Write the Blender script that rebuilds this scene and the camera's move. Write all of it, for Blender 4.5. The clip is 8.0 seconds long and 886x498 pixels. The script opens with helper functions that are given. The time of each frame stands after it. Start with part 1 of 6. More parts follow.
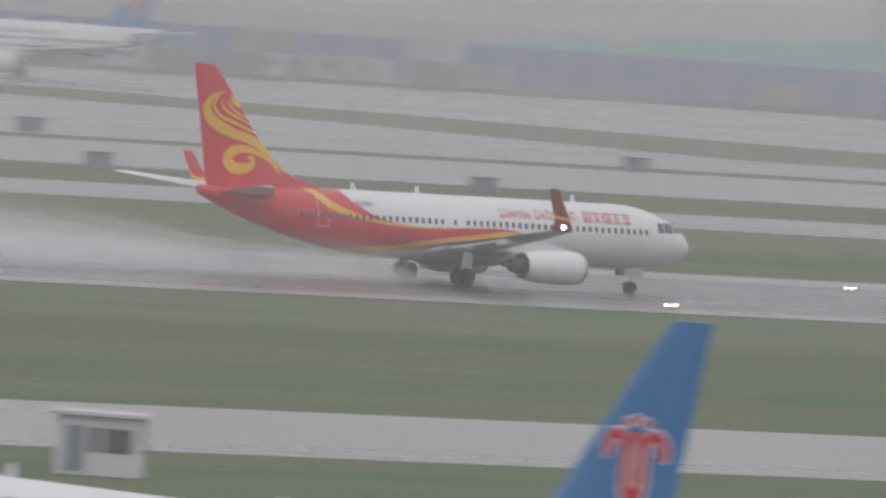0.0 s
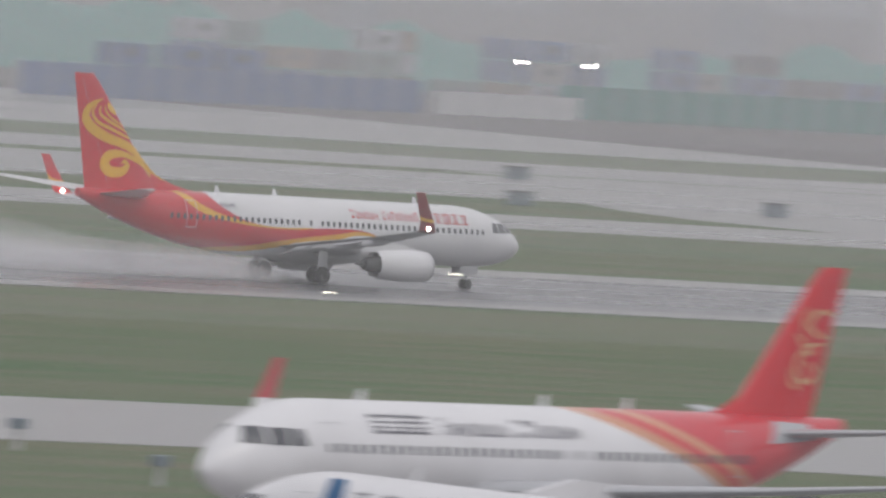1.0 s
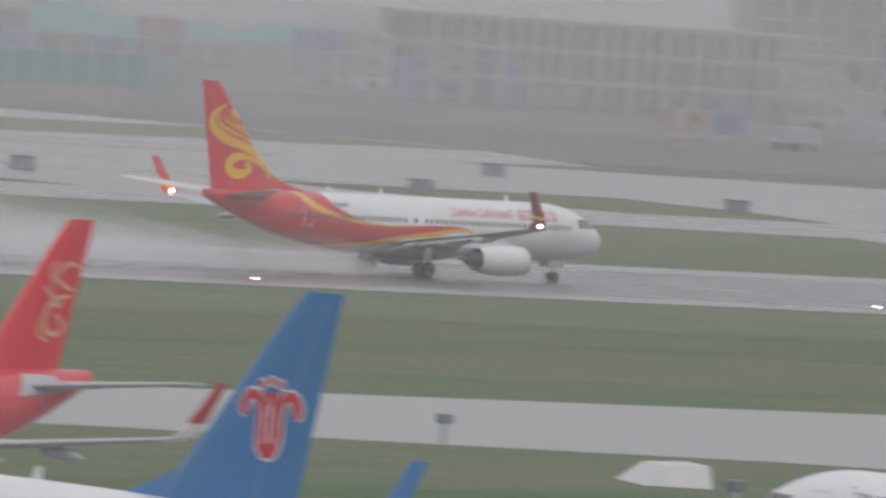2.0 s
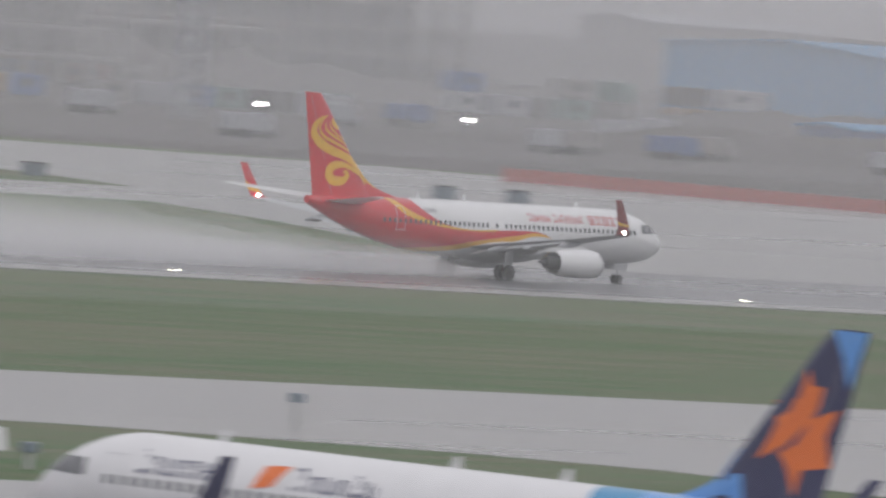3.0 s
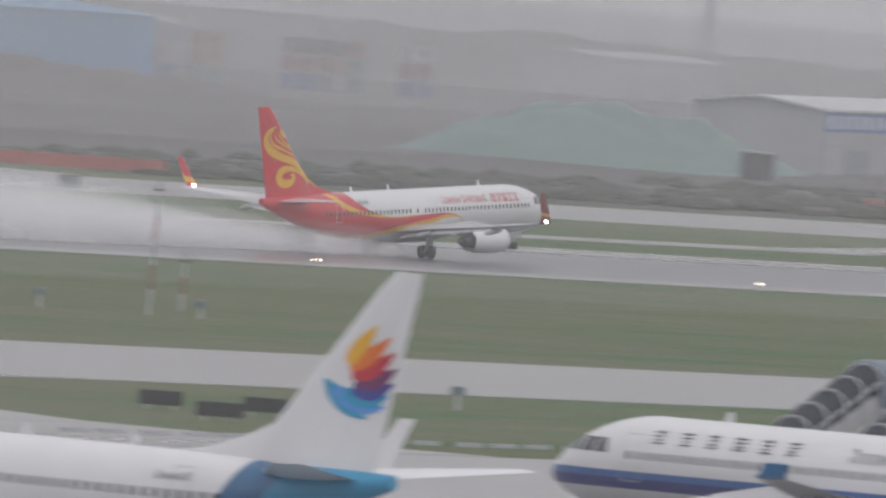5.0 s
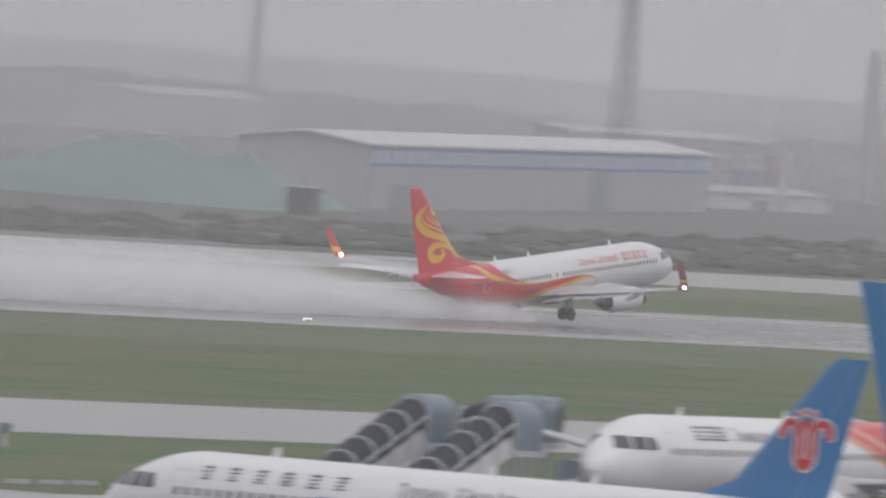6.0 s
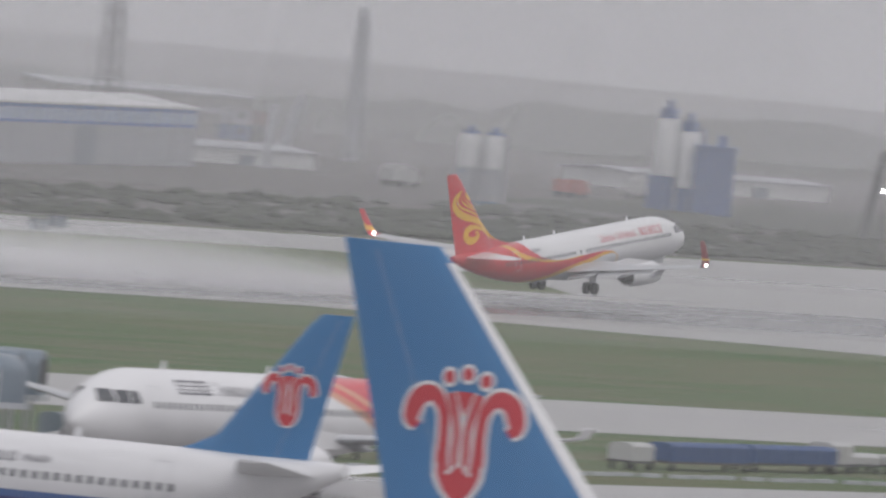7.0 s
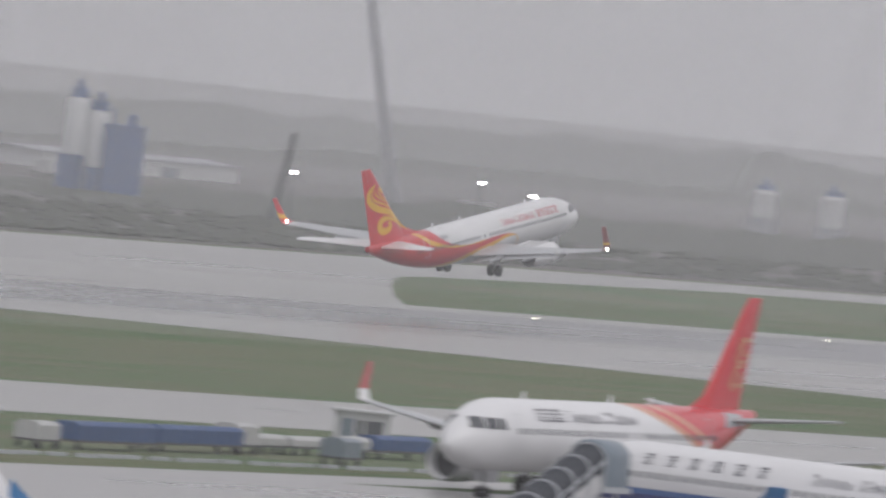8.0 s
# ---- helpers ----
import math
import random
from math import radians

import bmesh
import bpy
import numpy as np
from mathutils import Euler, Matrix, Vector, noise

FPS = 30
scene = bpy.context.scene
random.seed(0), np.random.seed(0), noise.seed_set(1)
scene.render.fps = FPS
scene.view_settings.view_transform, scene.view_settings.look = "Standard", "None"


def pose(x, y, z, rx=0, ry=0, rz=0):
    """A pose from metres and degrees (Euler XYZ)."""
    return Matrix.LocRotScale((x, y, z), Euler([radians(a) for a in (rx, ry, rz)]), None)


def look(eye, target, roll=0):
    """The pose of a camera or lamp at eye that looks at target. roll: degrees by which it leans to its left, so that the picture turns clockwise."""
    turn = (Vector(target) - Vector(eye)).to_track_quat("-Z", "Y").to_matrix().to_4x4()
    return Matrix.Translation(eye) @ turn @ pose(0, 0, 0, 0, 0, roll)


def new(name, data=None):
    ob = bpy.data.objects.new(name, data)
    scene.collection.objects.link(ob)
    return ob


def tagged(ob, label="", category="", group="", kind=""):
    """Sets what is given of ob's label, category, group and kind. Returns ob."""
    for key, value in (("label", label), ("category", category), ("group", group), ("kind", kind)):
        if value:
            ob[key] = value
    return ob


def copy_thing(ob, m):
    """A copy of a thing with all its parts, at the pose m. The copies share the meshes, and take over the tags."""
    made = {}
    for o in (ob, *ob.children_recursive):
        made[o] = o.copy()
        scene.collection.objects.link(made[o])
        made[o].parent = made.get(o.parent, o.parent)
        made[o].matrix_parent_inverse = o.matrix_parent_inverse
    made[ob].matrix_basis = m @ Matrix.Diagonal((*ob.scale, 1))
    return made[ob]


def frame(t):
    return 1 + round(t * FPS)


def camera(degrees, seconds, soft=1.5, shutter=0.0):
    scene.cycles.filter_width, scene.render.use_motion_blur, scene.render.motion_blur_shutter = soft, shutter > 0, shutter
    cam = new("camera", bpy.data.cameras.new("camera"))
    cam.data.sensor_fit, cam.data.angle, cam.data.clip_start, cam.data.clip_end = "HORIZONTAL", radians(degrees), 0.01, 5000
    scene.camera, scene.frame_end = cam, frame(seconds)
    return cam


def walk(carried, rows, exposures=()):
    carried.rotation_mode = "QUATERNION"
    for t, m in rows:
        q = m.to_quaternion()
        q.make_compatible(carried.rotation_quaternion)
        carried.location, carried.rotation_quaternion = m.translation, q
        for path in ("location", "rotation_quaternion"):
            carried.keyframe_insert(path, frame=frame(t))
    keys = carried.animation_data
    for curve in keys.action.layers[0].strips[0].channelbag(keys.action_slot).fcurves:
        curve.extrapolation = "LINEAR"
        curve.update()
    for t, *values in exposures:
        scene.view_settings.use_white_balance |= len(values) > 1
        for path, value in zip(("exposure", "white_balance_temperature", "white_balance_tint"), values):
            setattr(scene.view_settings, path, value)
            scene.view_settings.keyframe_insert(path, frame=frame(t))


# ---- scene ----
EYE = (0.0, 0.0, 28.29)
RUNWAY_Y = 721.41
cam = camera(3.4013, 8.0, soft=2.5, shutter=0.5)

# seconds, azimuth from north to east, elevation, roll, in degrees
AIM = [
    (0, 38.3670, -1.6287, 4.276),
    (0.25, 39.3130, -1.5770, 4.416),
    (0.5, 40.3343, -1.5819, 4.556),
    (0.75, 41.4100, -1.5800, 4.512),
    (1, 42.5203, -1.5039, 4.468),
    (1.25, 43.3920, -1.4855, 4.379),
    (1.5, 44.1635, -1.4472, 4.290),
    (1.7, 44.7123, -1.4302, 4.205),
    (2.8, 47.4546, -1.4791, 4.834),
    (3, 48.1210, -1.3987, 4.786),
    (3.25, 48.8900, -1.4330, 4.637),
    (3.5, 49.5827, -1.4053, 4.488),
    (3.75, 50.3960, -1.3920, 4.412),
    (4, 51.0474, -1.3539, 4.336),
    (5.3, 54.2643, -1.2600, 4.806),
    (5.5, 54.5696, -1.2150, 4.498),
    (6, 55.3676, -1.0123, 4.730),
    (6.25, 55.9490, -1.0190, 4.995),
    (6.5, 56.3809, -1.0289, 5.260),
    (6.75, 56.9080, -1.0400, 5.308),
    (7, 57.3519, -1.0116, 5.524),
    (7.2, 57.7188, -0.9540, 5.963),
    (7.3, 57.9541, -0.9317, 6.023),
    (7.5, 58.6296, -0.9083, 6.252),
    (7.7, 59.0815, -0.8988, 5.918),
    (8, 59.6192, -0.8567, 6.263),
]


def aim(az, el, roll):
    a, e = radians(az), radians(el)
    way = Vector((math.sin(a) * math.cos(e), math.cos(a) * math.cos(e), math.sin(e)))
    return look(EYE, Vector(EYE) + way * 100, roll)


walk(cam, [(t, aim(az, el, roll)) for t, az, el, roll in AIM])

# ---- light: rain-grey overcast ----
SUN_EL, SUN_AZ = radians(55), radians(200)
world = bpy.data.worlds.new("overcast")
scene.world = world
world.use_nodes = True
wn = world.node_tree
wn.nodes.clear()
w_sky = wn.nodes.new("ShaderNodeTexSky")
w_sky.sky_type, w_sky.sun_disc = "NISHITA", False
w_sky.sun_elevation, w_sky.sun_rotation = SUN_EL, SUN_AZ
w_sky.air_density, w_sky.dust_density = 1.0, 8.0
w_dim = wn.nodes.new("ShaderNodeVectorMath")
w_dim.operation = "SCALE"
w_dim.inputs["Scale"].default_value = 0.06
w_mix = wn.nodes.new("ShaderNodeMixRGB")
w_mix.inputs["Fac"].default_value = 0.93
w_mix.inputs["Color2"].default_value = (0.72, 0.71, 0.755, 1)
w_bg = wn.nodes.new("ShaderNodeBackground")
w_bg.inputs["Strength"].default_value = 1.0
w_out = wn.nodes.new("ShaderNodeOutputWorld")
wn.links.new(w_sky.outputs[0], w_dim.inputs[0])
wn.links.new(w_dim.outputs[0], w_mix.inputs["Color1"])
wn.links.new(w_mix.outputs[0], w_bg.inputs["Color"])
wn.links.new(w_bg.outputs[0], w_out.inputs["Surface"])
sun = new("sun", bpy.data.lights.new("sun", "SUN"))
sun.data.energy, sun.data.angle, sun.data.color = 0.6, radians(40), (1.0, 0.98, 0.95)
sun.matrix_world = look(Vector((math.sin(SUN_AZ) * math.cos(SUN_EL), math.cos(SUN_AZ) * math.cos(SUN_EL), math.sin(SUN_EL))) * 900, (0, 0, 0))
scene.cycles.transparent_max_bounces = 64
scene.view_settings.exposure = 0.1


# ---- materials ----
def nodes_of(name):
    m = bpy.data.materials.new(name)
    m.use_nodes = True
    nt = m.node_tree
    return m, nt, nt.nodes["Principled BSDF"]


def add(nt, kind, **values):
    n = nt.nodes.new("ShaderNode" + kind)
    for key, value in values.items():
        n.inputs[key.replace("_", " ")].default_value = value
    return n


def math_node(nt, op, a, b=None):
    n = nt.nodes.new("ShaderNodeMath")
    n.operation = op
    for k, v in enumerate((a, b)):
        if v is None:
            continue
        if isinstance(v, (int, float)):
            n.inputs[k].default_value = v
        else:
            nt.links.new(v, n.inputs[k])
    return n.outputs[0]


def mixed(nt, fac, a, b):
    n = nt.nodes.new("ShaderNodeMixRGB")
    for k, v in enumerate((fac, a, b)):
        if isinstance(v, (int, float)):
            n.inputs[k].default_value = v
        elif isinstance(v, tuple):
            n.inputs[k].default_value = (*v, 1)
        else:
            nt.links.new(v, n.inputs[k])
    return n.outputs[0]


def surface(name, colour, rough=0.5, metal=0.0, vary=0.15, scale=2.0, bump=0.0, fine=20.0, coat=0.0):
    """Plain stuff with variation at two scales."""
    m, nt, b = nodes_of(name)
    tc = nt.nodes.new("ShaderNodeTexCoord")
    n1, n2 = add(nt, "TexNoise", Scale=scale, Detail=4.0), add(nt, "TexNoise", Scale=fine, Detail=3.0)
    for n in (n1, n2):
        nt.links.new(tc.outputs["Object"], n.inputs["Vector"])
    s = math_node(nt, "ADD", math_node(nt, "MULTIPLY", n1.outputs[0], 0.65), math_node(nt, "MULTIPLY", n2.outputs[0], 0.35))
    dark = tuple(c * (1 - vary) for c in colour)
    light = tuple(min(1, c * (1 + vary)) for c in colour)
    nt.links.new(mixed(nt, s, dark, light), b.inputs["Base Color"])
    b.inputs["Roughness"].default_value, b.inputs["Metallic"].default_value = rough, metal
    b.inputs["Coat Weight"].default_value = coat
    if bump:
        bp = add(nt, "Bump", Strength=bump, Distance=0.05)
        nt.links.new(s, bp.inputs["Height"])
        nt.links.new(bp.outputs[0], b.inputs["Normal"])
    return m


def glow(name, colour, strength):
    m, nt, b = nodes_of(name)
    b.inputs["Emission Color"].default_value, b.inputs["Emission Strength"].default_value = (*colour, 1), strength
    return m


def veil(name, thick, colour=(0.9, 0.9, 0.92), scale=0.01, fade=None, uneven=0.8):
    """Droplets in the air: part clear, part white and lit from both sides. fade: (axis, from, to) in the object's space, thin to thick."""
    m, nt, b = nodes_of(name)
    nt.nodes.remove(b)
    out = nt.nodes["Material Output"]
    tc = nt.nodes.new("ShaderNodeTexCoord")
    no = add(nt, "TexNoise", Scale=scale, Detail=4.0, Roughness=0.6)
    nt.links.new(tc.outputs["Object"], no.inputs["Vector"])
    a = math_node(nt, "MULTIPLY", math_node(nt, "ADD", math_node(nt, "MULTIPLY", no.outputs[0], uneven), 1 - uneven / 2), thick)
    for axis, lo, hi in fade or ():
        sep = nt.nodes.new("ShaderNodeSeparateXYZ")
        nt.links.new(tc.outputs["Object"], sep.inputs[0])
        mr = add(nt, "MapRange", From_Min=lo, From_Max=hi)
        mr.interpolation_type = "SMOOTHSTEP"
        nt.links.new(sep.outputs["XYZ".index(axis)], mr.inputs["Value"])
        a = math_node(nt, "MULTIPLY", a, mr.outputs[0])
    d, t = add(nt, "BsdfDiffuse", Color=(*colour, 1)), add(nt, "BsdfTranslucent", Color=(*colour, 1))
    half = add(nt, "MixShader", Fac=0.5)
    nt.links.new(d.outputs[0], half.inputs[1])
    nt.links.new(t.outputs[0], half.inputs[2])
    clear = nt.nodes.new("ShaderNodeBsdfTransparent")
    mx = nt.nodes.new("ShaderNodeMixShader")
    nt.links.new(a, mx.inputs[0])
    nt.links.new(clear.outputs[0], mx.inputs[1])
    nt.links.new(half.outputs[0], mx.inputs[2])
    nt.links.new(mx.outputs[0], out.inputs["Surface"])
    return m


def curve_of(nt, x, pts, x0, x1, z1=10.0):
    """z over x through the points, as a float curve."""
    u = math_node(nt, "DIVIDE", math_node(nt, "SUBTRACT", x, x0), x1 - x0)
    fc = nt.nodes.new("ShaderNodeFloatCurve")
    c = fc.mapping.curves[0]
    p = [((a - x0) / (x1 - x0), b / z1) for a, b in pts]
    c.points[0].location, c.points[1].location = p[0], p[-1]
    for q in p[1:-1]:
        c.points.new(*q)
    fc.mapping.update()
    nt.links.new(u, fc.inputs["Value"])
    return math_node(nt, "MULTIPLY", fc.outputs[0], z1)


def livery(name, base, layers, x0=-25.0, x1=25.0, rough=0.28):
    """Painted skin. layers: (colour, points of its lower edge, points of its upper edge), z over x; None: open."""
    m, nt, b = nodes_of(name)
    tc = nt.nodes.new("ShaderNodeTexCoord")
    sep = nt.nodes.new("ShaderNodeSeparateXYZ")
    nt.links.new(tc.outputs["Object"], sep.inputs[0])
    x, z = sep.outputs[0], sep.outputs[2]
    col = base
    for colour, low, up in layers:
        mask = 1.0
        for pts, sign in ((low, 1), (up, -1)):
            if pts is None:
                continue
            d = math_node(nt, "SUBTRACT", z, curve_of(nt, x, pts, x0, x1))
            s = math_node(nt, "ADD", math_node(nt, "MULTIPLY", d, 25.0 * sign), 0.5)
            nt.nodes[s.node.name].use_clamp = True
            mask = math_node(nt, "MULTIPLY", s, mask)
        col = mixed(nt, mask, col, colour)
    # grime: streaks along the skin and large soft stains
    mp = add(nt, "Mapping")
    mp.inputs["Scale"].default_value = (0.25, 2.0, 2.0)
    nt.links.new(tc.outputs["Object"], mp.inputs[0])
    n1 = add(nt, "TexNoise", Scale=1.2, Detail=5.0)
    nt.links.new(mp.outputs[0], n1.inputs["Vector"])
    g = add(nt, "MapRange", From_Min=0.35, From_Max=0.8, To_Min=0.0, To_Max=0.16)
    nt.links.new(n1.outputs[0], g.inputs["Value"])
    col = mixed(nt, g.outputs[0], col, (0.25, 0.25, 0.24))
    nt.links.new(col, b.inputs["Base Color"])
    b.inputs["Roughness"].default_value = rough
    b.inputs["Coat Weight"].default_value = 0.3
    return m


WHITE, RED, GOLD = (0.72, 0.72, 0.735), (0.58, 0.015, 0.025), (0.75, 0.40, 0.02)
M_WHITE = surface("white_paint", WHITE, 0.3, vary=0.05, coat=0.3)
M_RED = surface("red_paint", RED, 0.3, vary=0.06, coat=0.3)
M_GOLD = surface("gold_paint", GOLD, 0.35, vary=0.06)
M_GREY = surface("wing_grey", (0.42, 0.43, 0.45), 0.4, vary=0.1)
M_DARK = surface("dark_metal", (0.05, 0.05, 0.055), 0.5, vary=0.2)
M_STEEL = surface("bare_metal", (0.5, 0.5, 0.52), 0.3, metal=0.9, vary=0.1)
M_RUBBER = surface("tyre_rubber", (0.018, 0.018, 0.02), 0.7, vary=0.2)
M_GLASS = surface("cabin_glass", (0.09, 0.095, 0.105), 0.2, vary=0.1)
M_TITLE_RED = surface("title_red", (0.5, 0.03, 0.03), 0.4, vary=0.05)
M_TITLE_DARK = surface("title_dark", (0.10, 0.10, 0.12), 0.4, vary=0.05)
M_BLUE = surface("tail_blue", (0.028, 0.17, 0.39), 0.35, vary=0.06, coat=0.2)
M_SKY = surface("light_blue_paint", (0.10, 0.30, 0.68), 0.35, vary=0.06)
M_TEAL = surface("teal_paint", (0.02, 0.30, 0.52), 0.35, vary=0.08)
M_NAVY = surface("navy_paint", (0.022, 0.025, 0.085), 0.35, vary=0.06)
M_ORANGE = surface("orange_paint", (0.75, 0.16, 0.02), 0.4, vary=0.05)
M_LOGO_RED = surface("logo_red", (0.50, 0.03, 0.045), 0.4, vary=0.05)
M_PURPLE = surface("logo_purple", (0.16, 0.03, 0.12), 0.4, vary=0.1)
M_LAMP = glow("lit_lamp", (1.0, 0.97, 0.9), 14)
M_YELLOW_LAMP = glow("lit_runway_light", (1.0, 0.95, 0.75), 12)


# ---- mesh helpers ----
def part(name, bm, material, parent=None, label="", smooth=True):
    me = bpy.data.meshes.new(name)
    bmesh.ops.recalc_face_normals(bm, faces=bm.faces)
    bm.to_mesh(me)
    bm.free()
    for m in material if isinstance(material, (list, tuple)) else [material]:
        me.materials.append(m)
    if smooth:
        me.shade_smooth()
        me.set_sharp_from_angle(angle=radians(40))
    ob = new(name, me)
    if parent is not None:
        ob.parent = parent
    return tagged(ob, label)


def empty(name, m=None):
    ob = new(name)
    if m is not None:
        ob.matrix_world = m
    return ob


def loft(bm, rings, caps=True):
    vs = [[bm.verts.new(p) for p in r] for r in rings]
    n = len(vs[0])
    for a, b in zip(vs, vs[1:]):
        for i in range(n):
            bm.faces.new((a[i], a[(i + 1) % n], b[(i + 1) % n], b[i]))
    if caps:
        bm.faces.new(vs[0][::-1])
        bm.faces.new(vs[-1])
    return bm


def box(bm, x0, x1, y0, y1, z0, z1, m=None):
    m = m or Matrix()
    v = [bm.verts.new(m @ Vector((x, y, z))) for x in (x0, x1) for y in (y0, y1) for z in (z0, z1)]
    for f in ((0, 1, 3, 2), (4, 6, 7, 5), (0, 4, 5, 1), (2, 3, 7, 6), (0, 2, 6, 4), (1, 5, 7, 3)):
        bm.faces.new([v[i] for i in f])
    return bm


def tube(bm, a, b, r0, r1=None, n=10):
    a, b = Vector(a), Vector(b)
    r1 = r0 if r1 is None else r1
    q = (b - a).to_track_quat("Z", "Y").to_matrix()
    rings = [[c + q @ Vector((r * math.cos(k * math.tau / n), r * math.sin(k * math.tau / n), 0)) for k in range(n)] for c, r in ((a, r0), (b, r1))]
    return loft(bm, rings)


def lathe(bm, profile, centre, n=28, axis="X", caps=True):
    """profile: (along, radius)."""
    c = Vector(centre)
    rings = []
    for s, r in profile:
        ring = []
        for k in range(n):
            a = k * math.tau / n
            p = (s, r * math.cos(a), r * math.sin(a)) if axis == "X" else ((r * math.cos(a), s, r * math.sin(a)) if axis == "Y" else (r * math.cos(a), r * math.sin(a), s))
            ring.append(c + Vector(p))
        rings.append(ring)
    return loft(bm, rings, caps)


def naca(u):
    return 5 * (0.2969 * math.sqrt(max(u, 0)) - 0.126 * u - 0.3516 * u * u + 0.2843 * u ** 3 - 0.1036 * u ** 4)


FOIL = [0, 0.01, 0.04, 0.1, 0.2, 0.35, 0.5, 0.65, 0.8, 0.92, 1.0]


def foil_ring(le, chord, thick, up):
    """A section with its nose at le, running aft (-x); up: the direction of its thickness."""
    le, up = Vector(le), Vector(up)
    top = [le + Vector((-u * chord, 0, 0)) + up * naca(u) * thick * chord for u in FOIL]
    low = [le + Vector((-u * chord, 0, 0)) - up * (naca(u) * thick * chord) for u in FOIL[::-1][1:-1]]
    return top + low


# ---- airliners: x forward, y to port, z up, from the ground between the main wheels ----
B738 = dict(
    xn=20.0, xt=-18.7, ry=1.88, rz=2.0, zc=3.45, nose_len=6.2, nose_drop=0.55, tail_len=14.5, tail_top=5.25, tip_r=0.28,
    fin=dict(tip=(-18.0, -19.7, 12.62), root=(-11.7, -18.1, 5.0), dorsal=(-8.4, 5.4)),
    wing=dict(root=(5.6, 7.9, 2.1), kink=(1.4, 4.6, 2.75, 5.6), tip=(-3.35, 1.65, 4.2, 17.5), winglet=(-5.35, 0.75, 6.75, 18.35)),
    stab=dict(root=(-13.0, 4.2, 4.95), tip=(-18.5, 1.35, 5.6, 7.3)),
    engine=dict(x=(7.5, 3.0), y=4.83, z=1.5, r=1.03, flat=0.93), nose_gear=15.6, gear_y=2.86, wheel=0.56, nose_wheel=0.34,
    win=(15.2, -12.5, 0.508, 3.85))
A320 = dict(
    xn=17.6, xt=-19.8, ry=1.98, rz=2.07, zc=3.68, nose_len=5.4, nose_drop=0.7, taper=0.68, tail_len=13.5, tail_top=5.65, tip_r=0.3,
    fin=dict(tip=(-17.95, -19.6, 11.76), root=(-12.6, -17.9, 5.3), dorsal=(-11.0, 5.6)),
    wing=dict(root=(5.0, 7.2, 2.5), kink=(1.1, 4.4, 3.0, 6.2), tip=(-3.0, 1.5, 4.1, 16.6), winglet=(-5.1, 0.6, 6.3, 17.5)),
    stab=dict(root=(-14.6, 3.9, 5.0), tip=(-18.2, 1.4, 5.6, 6.2)),
    engine=dict(x=(6.9, 2.6), y=5.75, z=1.6, r=1.12, flat=0.98), nose_gear=12.64, gear_y=3.8, wheel=0.58, nose_wheel=0.38,
    win=(12.6, -13.2, 0.533, 4.05))


B738F = dict(B738, zc=3.85, tail_top=5.6, win=(15.2, -12.5, 0.508, 4.2))
BIRD = dict(B738, fin=dict(tip=(-18.0, -19.35, 12.62), root=(-11.7, -17.75, 5.0), dorsal=(-8.4, 5.4)))
STAR = dict(A320, fin=dict(A320["fin"], tip=(-17.95, -19.6, 12.0)), wing=dict(A320["wing"], tip=(-4.2, 1.5, 4.0, 16.8), winglet=(-6.2, 0.6, 6.15, 17.8)))
TALL320 = dict(A320, fin=dict(A320["fin"], tip=(-17.95, -19.6, 12.15)))
RED320 = dict(A320, fin=dict(A320["fin"], tip=(-17.95, -19.6, 11.45)), wing=dict(A320["wing"], tip=(-4.0, 1.5, 4.1, 16.1), winglet=(-6.1, 0.6, 6.3, 17.0)))
A320F = dict(A320, fin=dict(A320["fin"], tip=(-17.95, -19.6, 11.75)))  # with small fences at the wingtips
A320F["wing"] = dict(A320["wing"], winglet=(-3.9, 0.8, 4.75, 16.95))
WIDE = dict(
    xn=30.0, xt=-31.5, ry=2.95, rz=3.05, zc=5.2, nose_len=8.5, nose_drop=0.8, tail_len=22.0, tail_top=7.7, tip_r=0.5,
    fin=dict(tip=(-27.8, -31.4, 17.4), root=(-19.6, -28.6, 7.2), dorsal=(-18.0, 8.0)),
    wing=dict(root=(9.5, 13.5, 3.6), kink=(3.0, 8.2, 4.6, 9.4), tip=(-11.5, 2.6, 7.6, 30.0), winglet=(-15.0, 1.0, 9.4, 31.6)),
    stab=dict(root=(-22.0, 6.6, 6.9), tip=(-28.5, 2.3, 8.2, 10.5)),
    engine=dict(x=(11.5, 5.0), y=9.4, z=2.7, r=1.75, flat=1.0), nose_gear=23.0, gear_y=5.3, wheel=0.68, nose_wheel=0.5,
    win=(24.0, -22.0, 0.533, 5.7))


def section(s, x):
    """Centre height and half sizes of the fuselage at x."""
    u = (s["xn"] - x) / s["nose_len"]
    v = (x - s["xt"]) / s["tail_len"]
    k, zc = 1.0, s["zc"]
    if u < 1:
        k = max(0.0, 1 - (1 - u) ** 2.1) ** s.get("taper", 0.62)
        zc -= s["nose_drop"] * (1 - u) ** 1.6
    if v < 1:
        v = max(v, 0)
        r0 = s["tip_r"] / s["rz"]
        k = r0 + (1 - r0) * (1 - (1 - v) ** 1.9)
        top = s["zc"] + s["rz"] + (s["tail_top"] - s["zc"] - s["rz"]) * (1 - v) ** 2
        zc = top - k * s["rz"]
    return zc, s["ry"] * k, s["rz"] * k


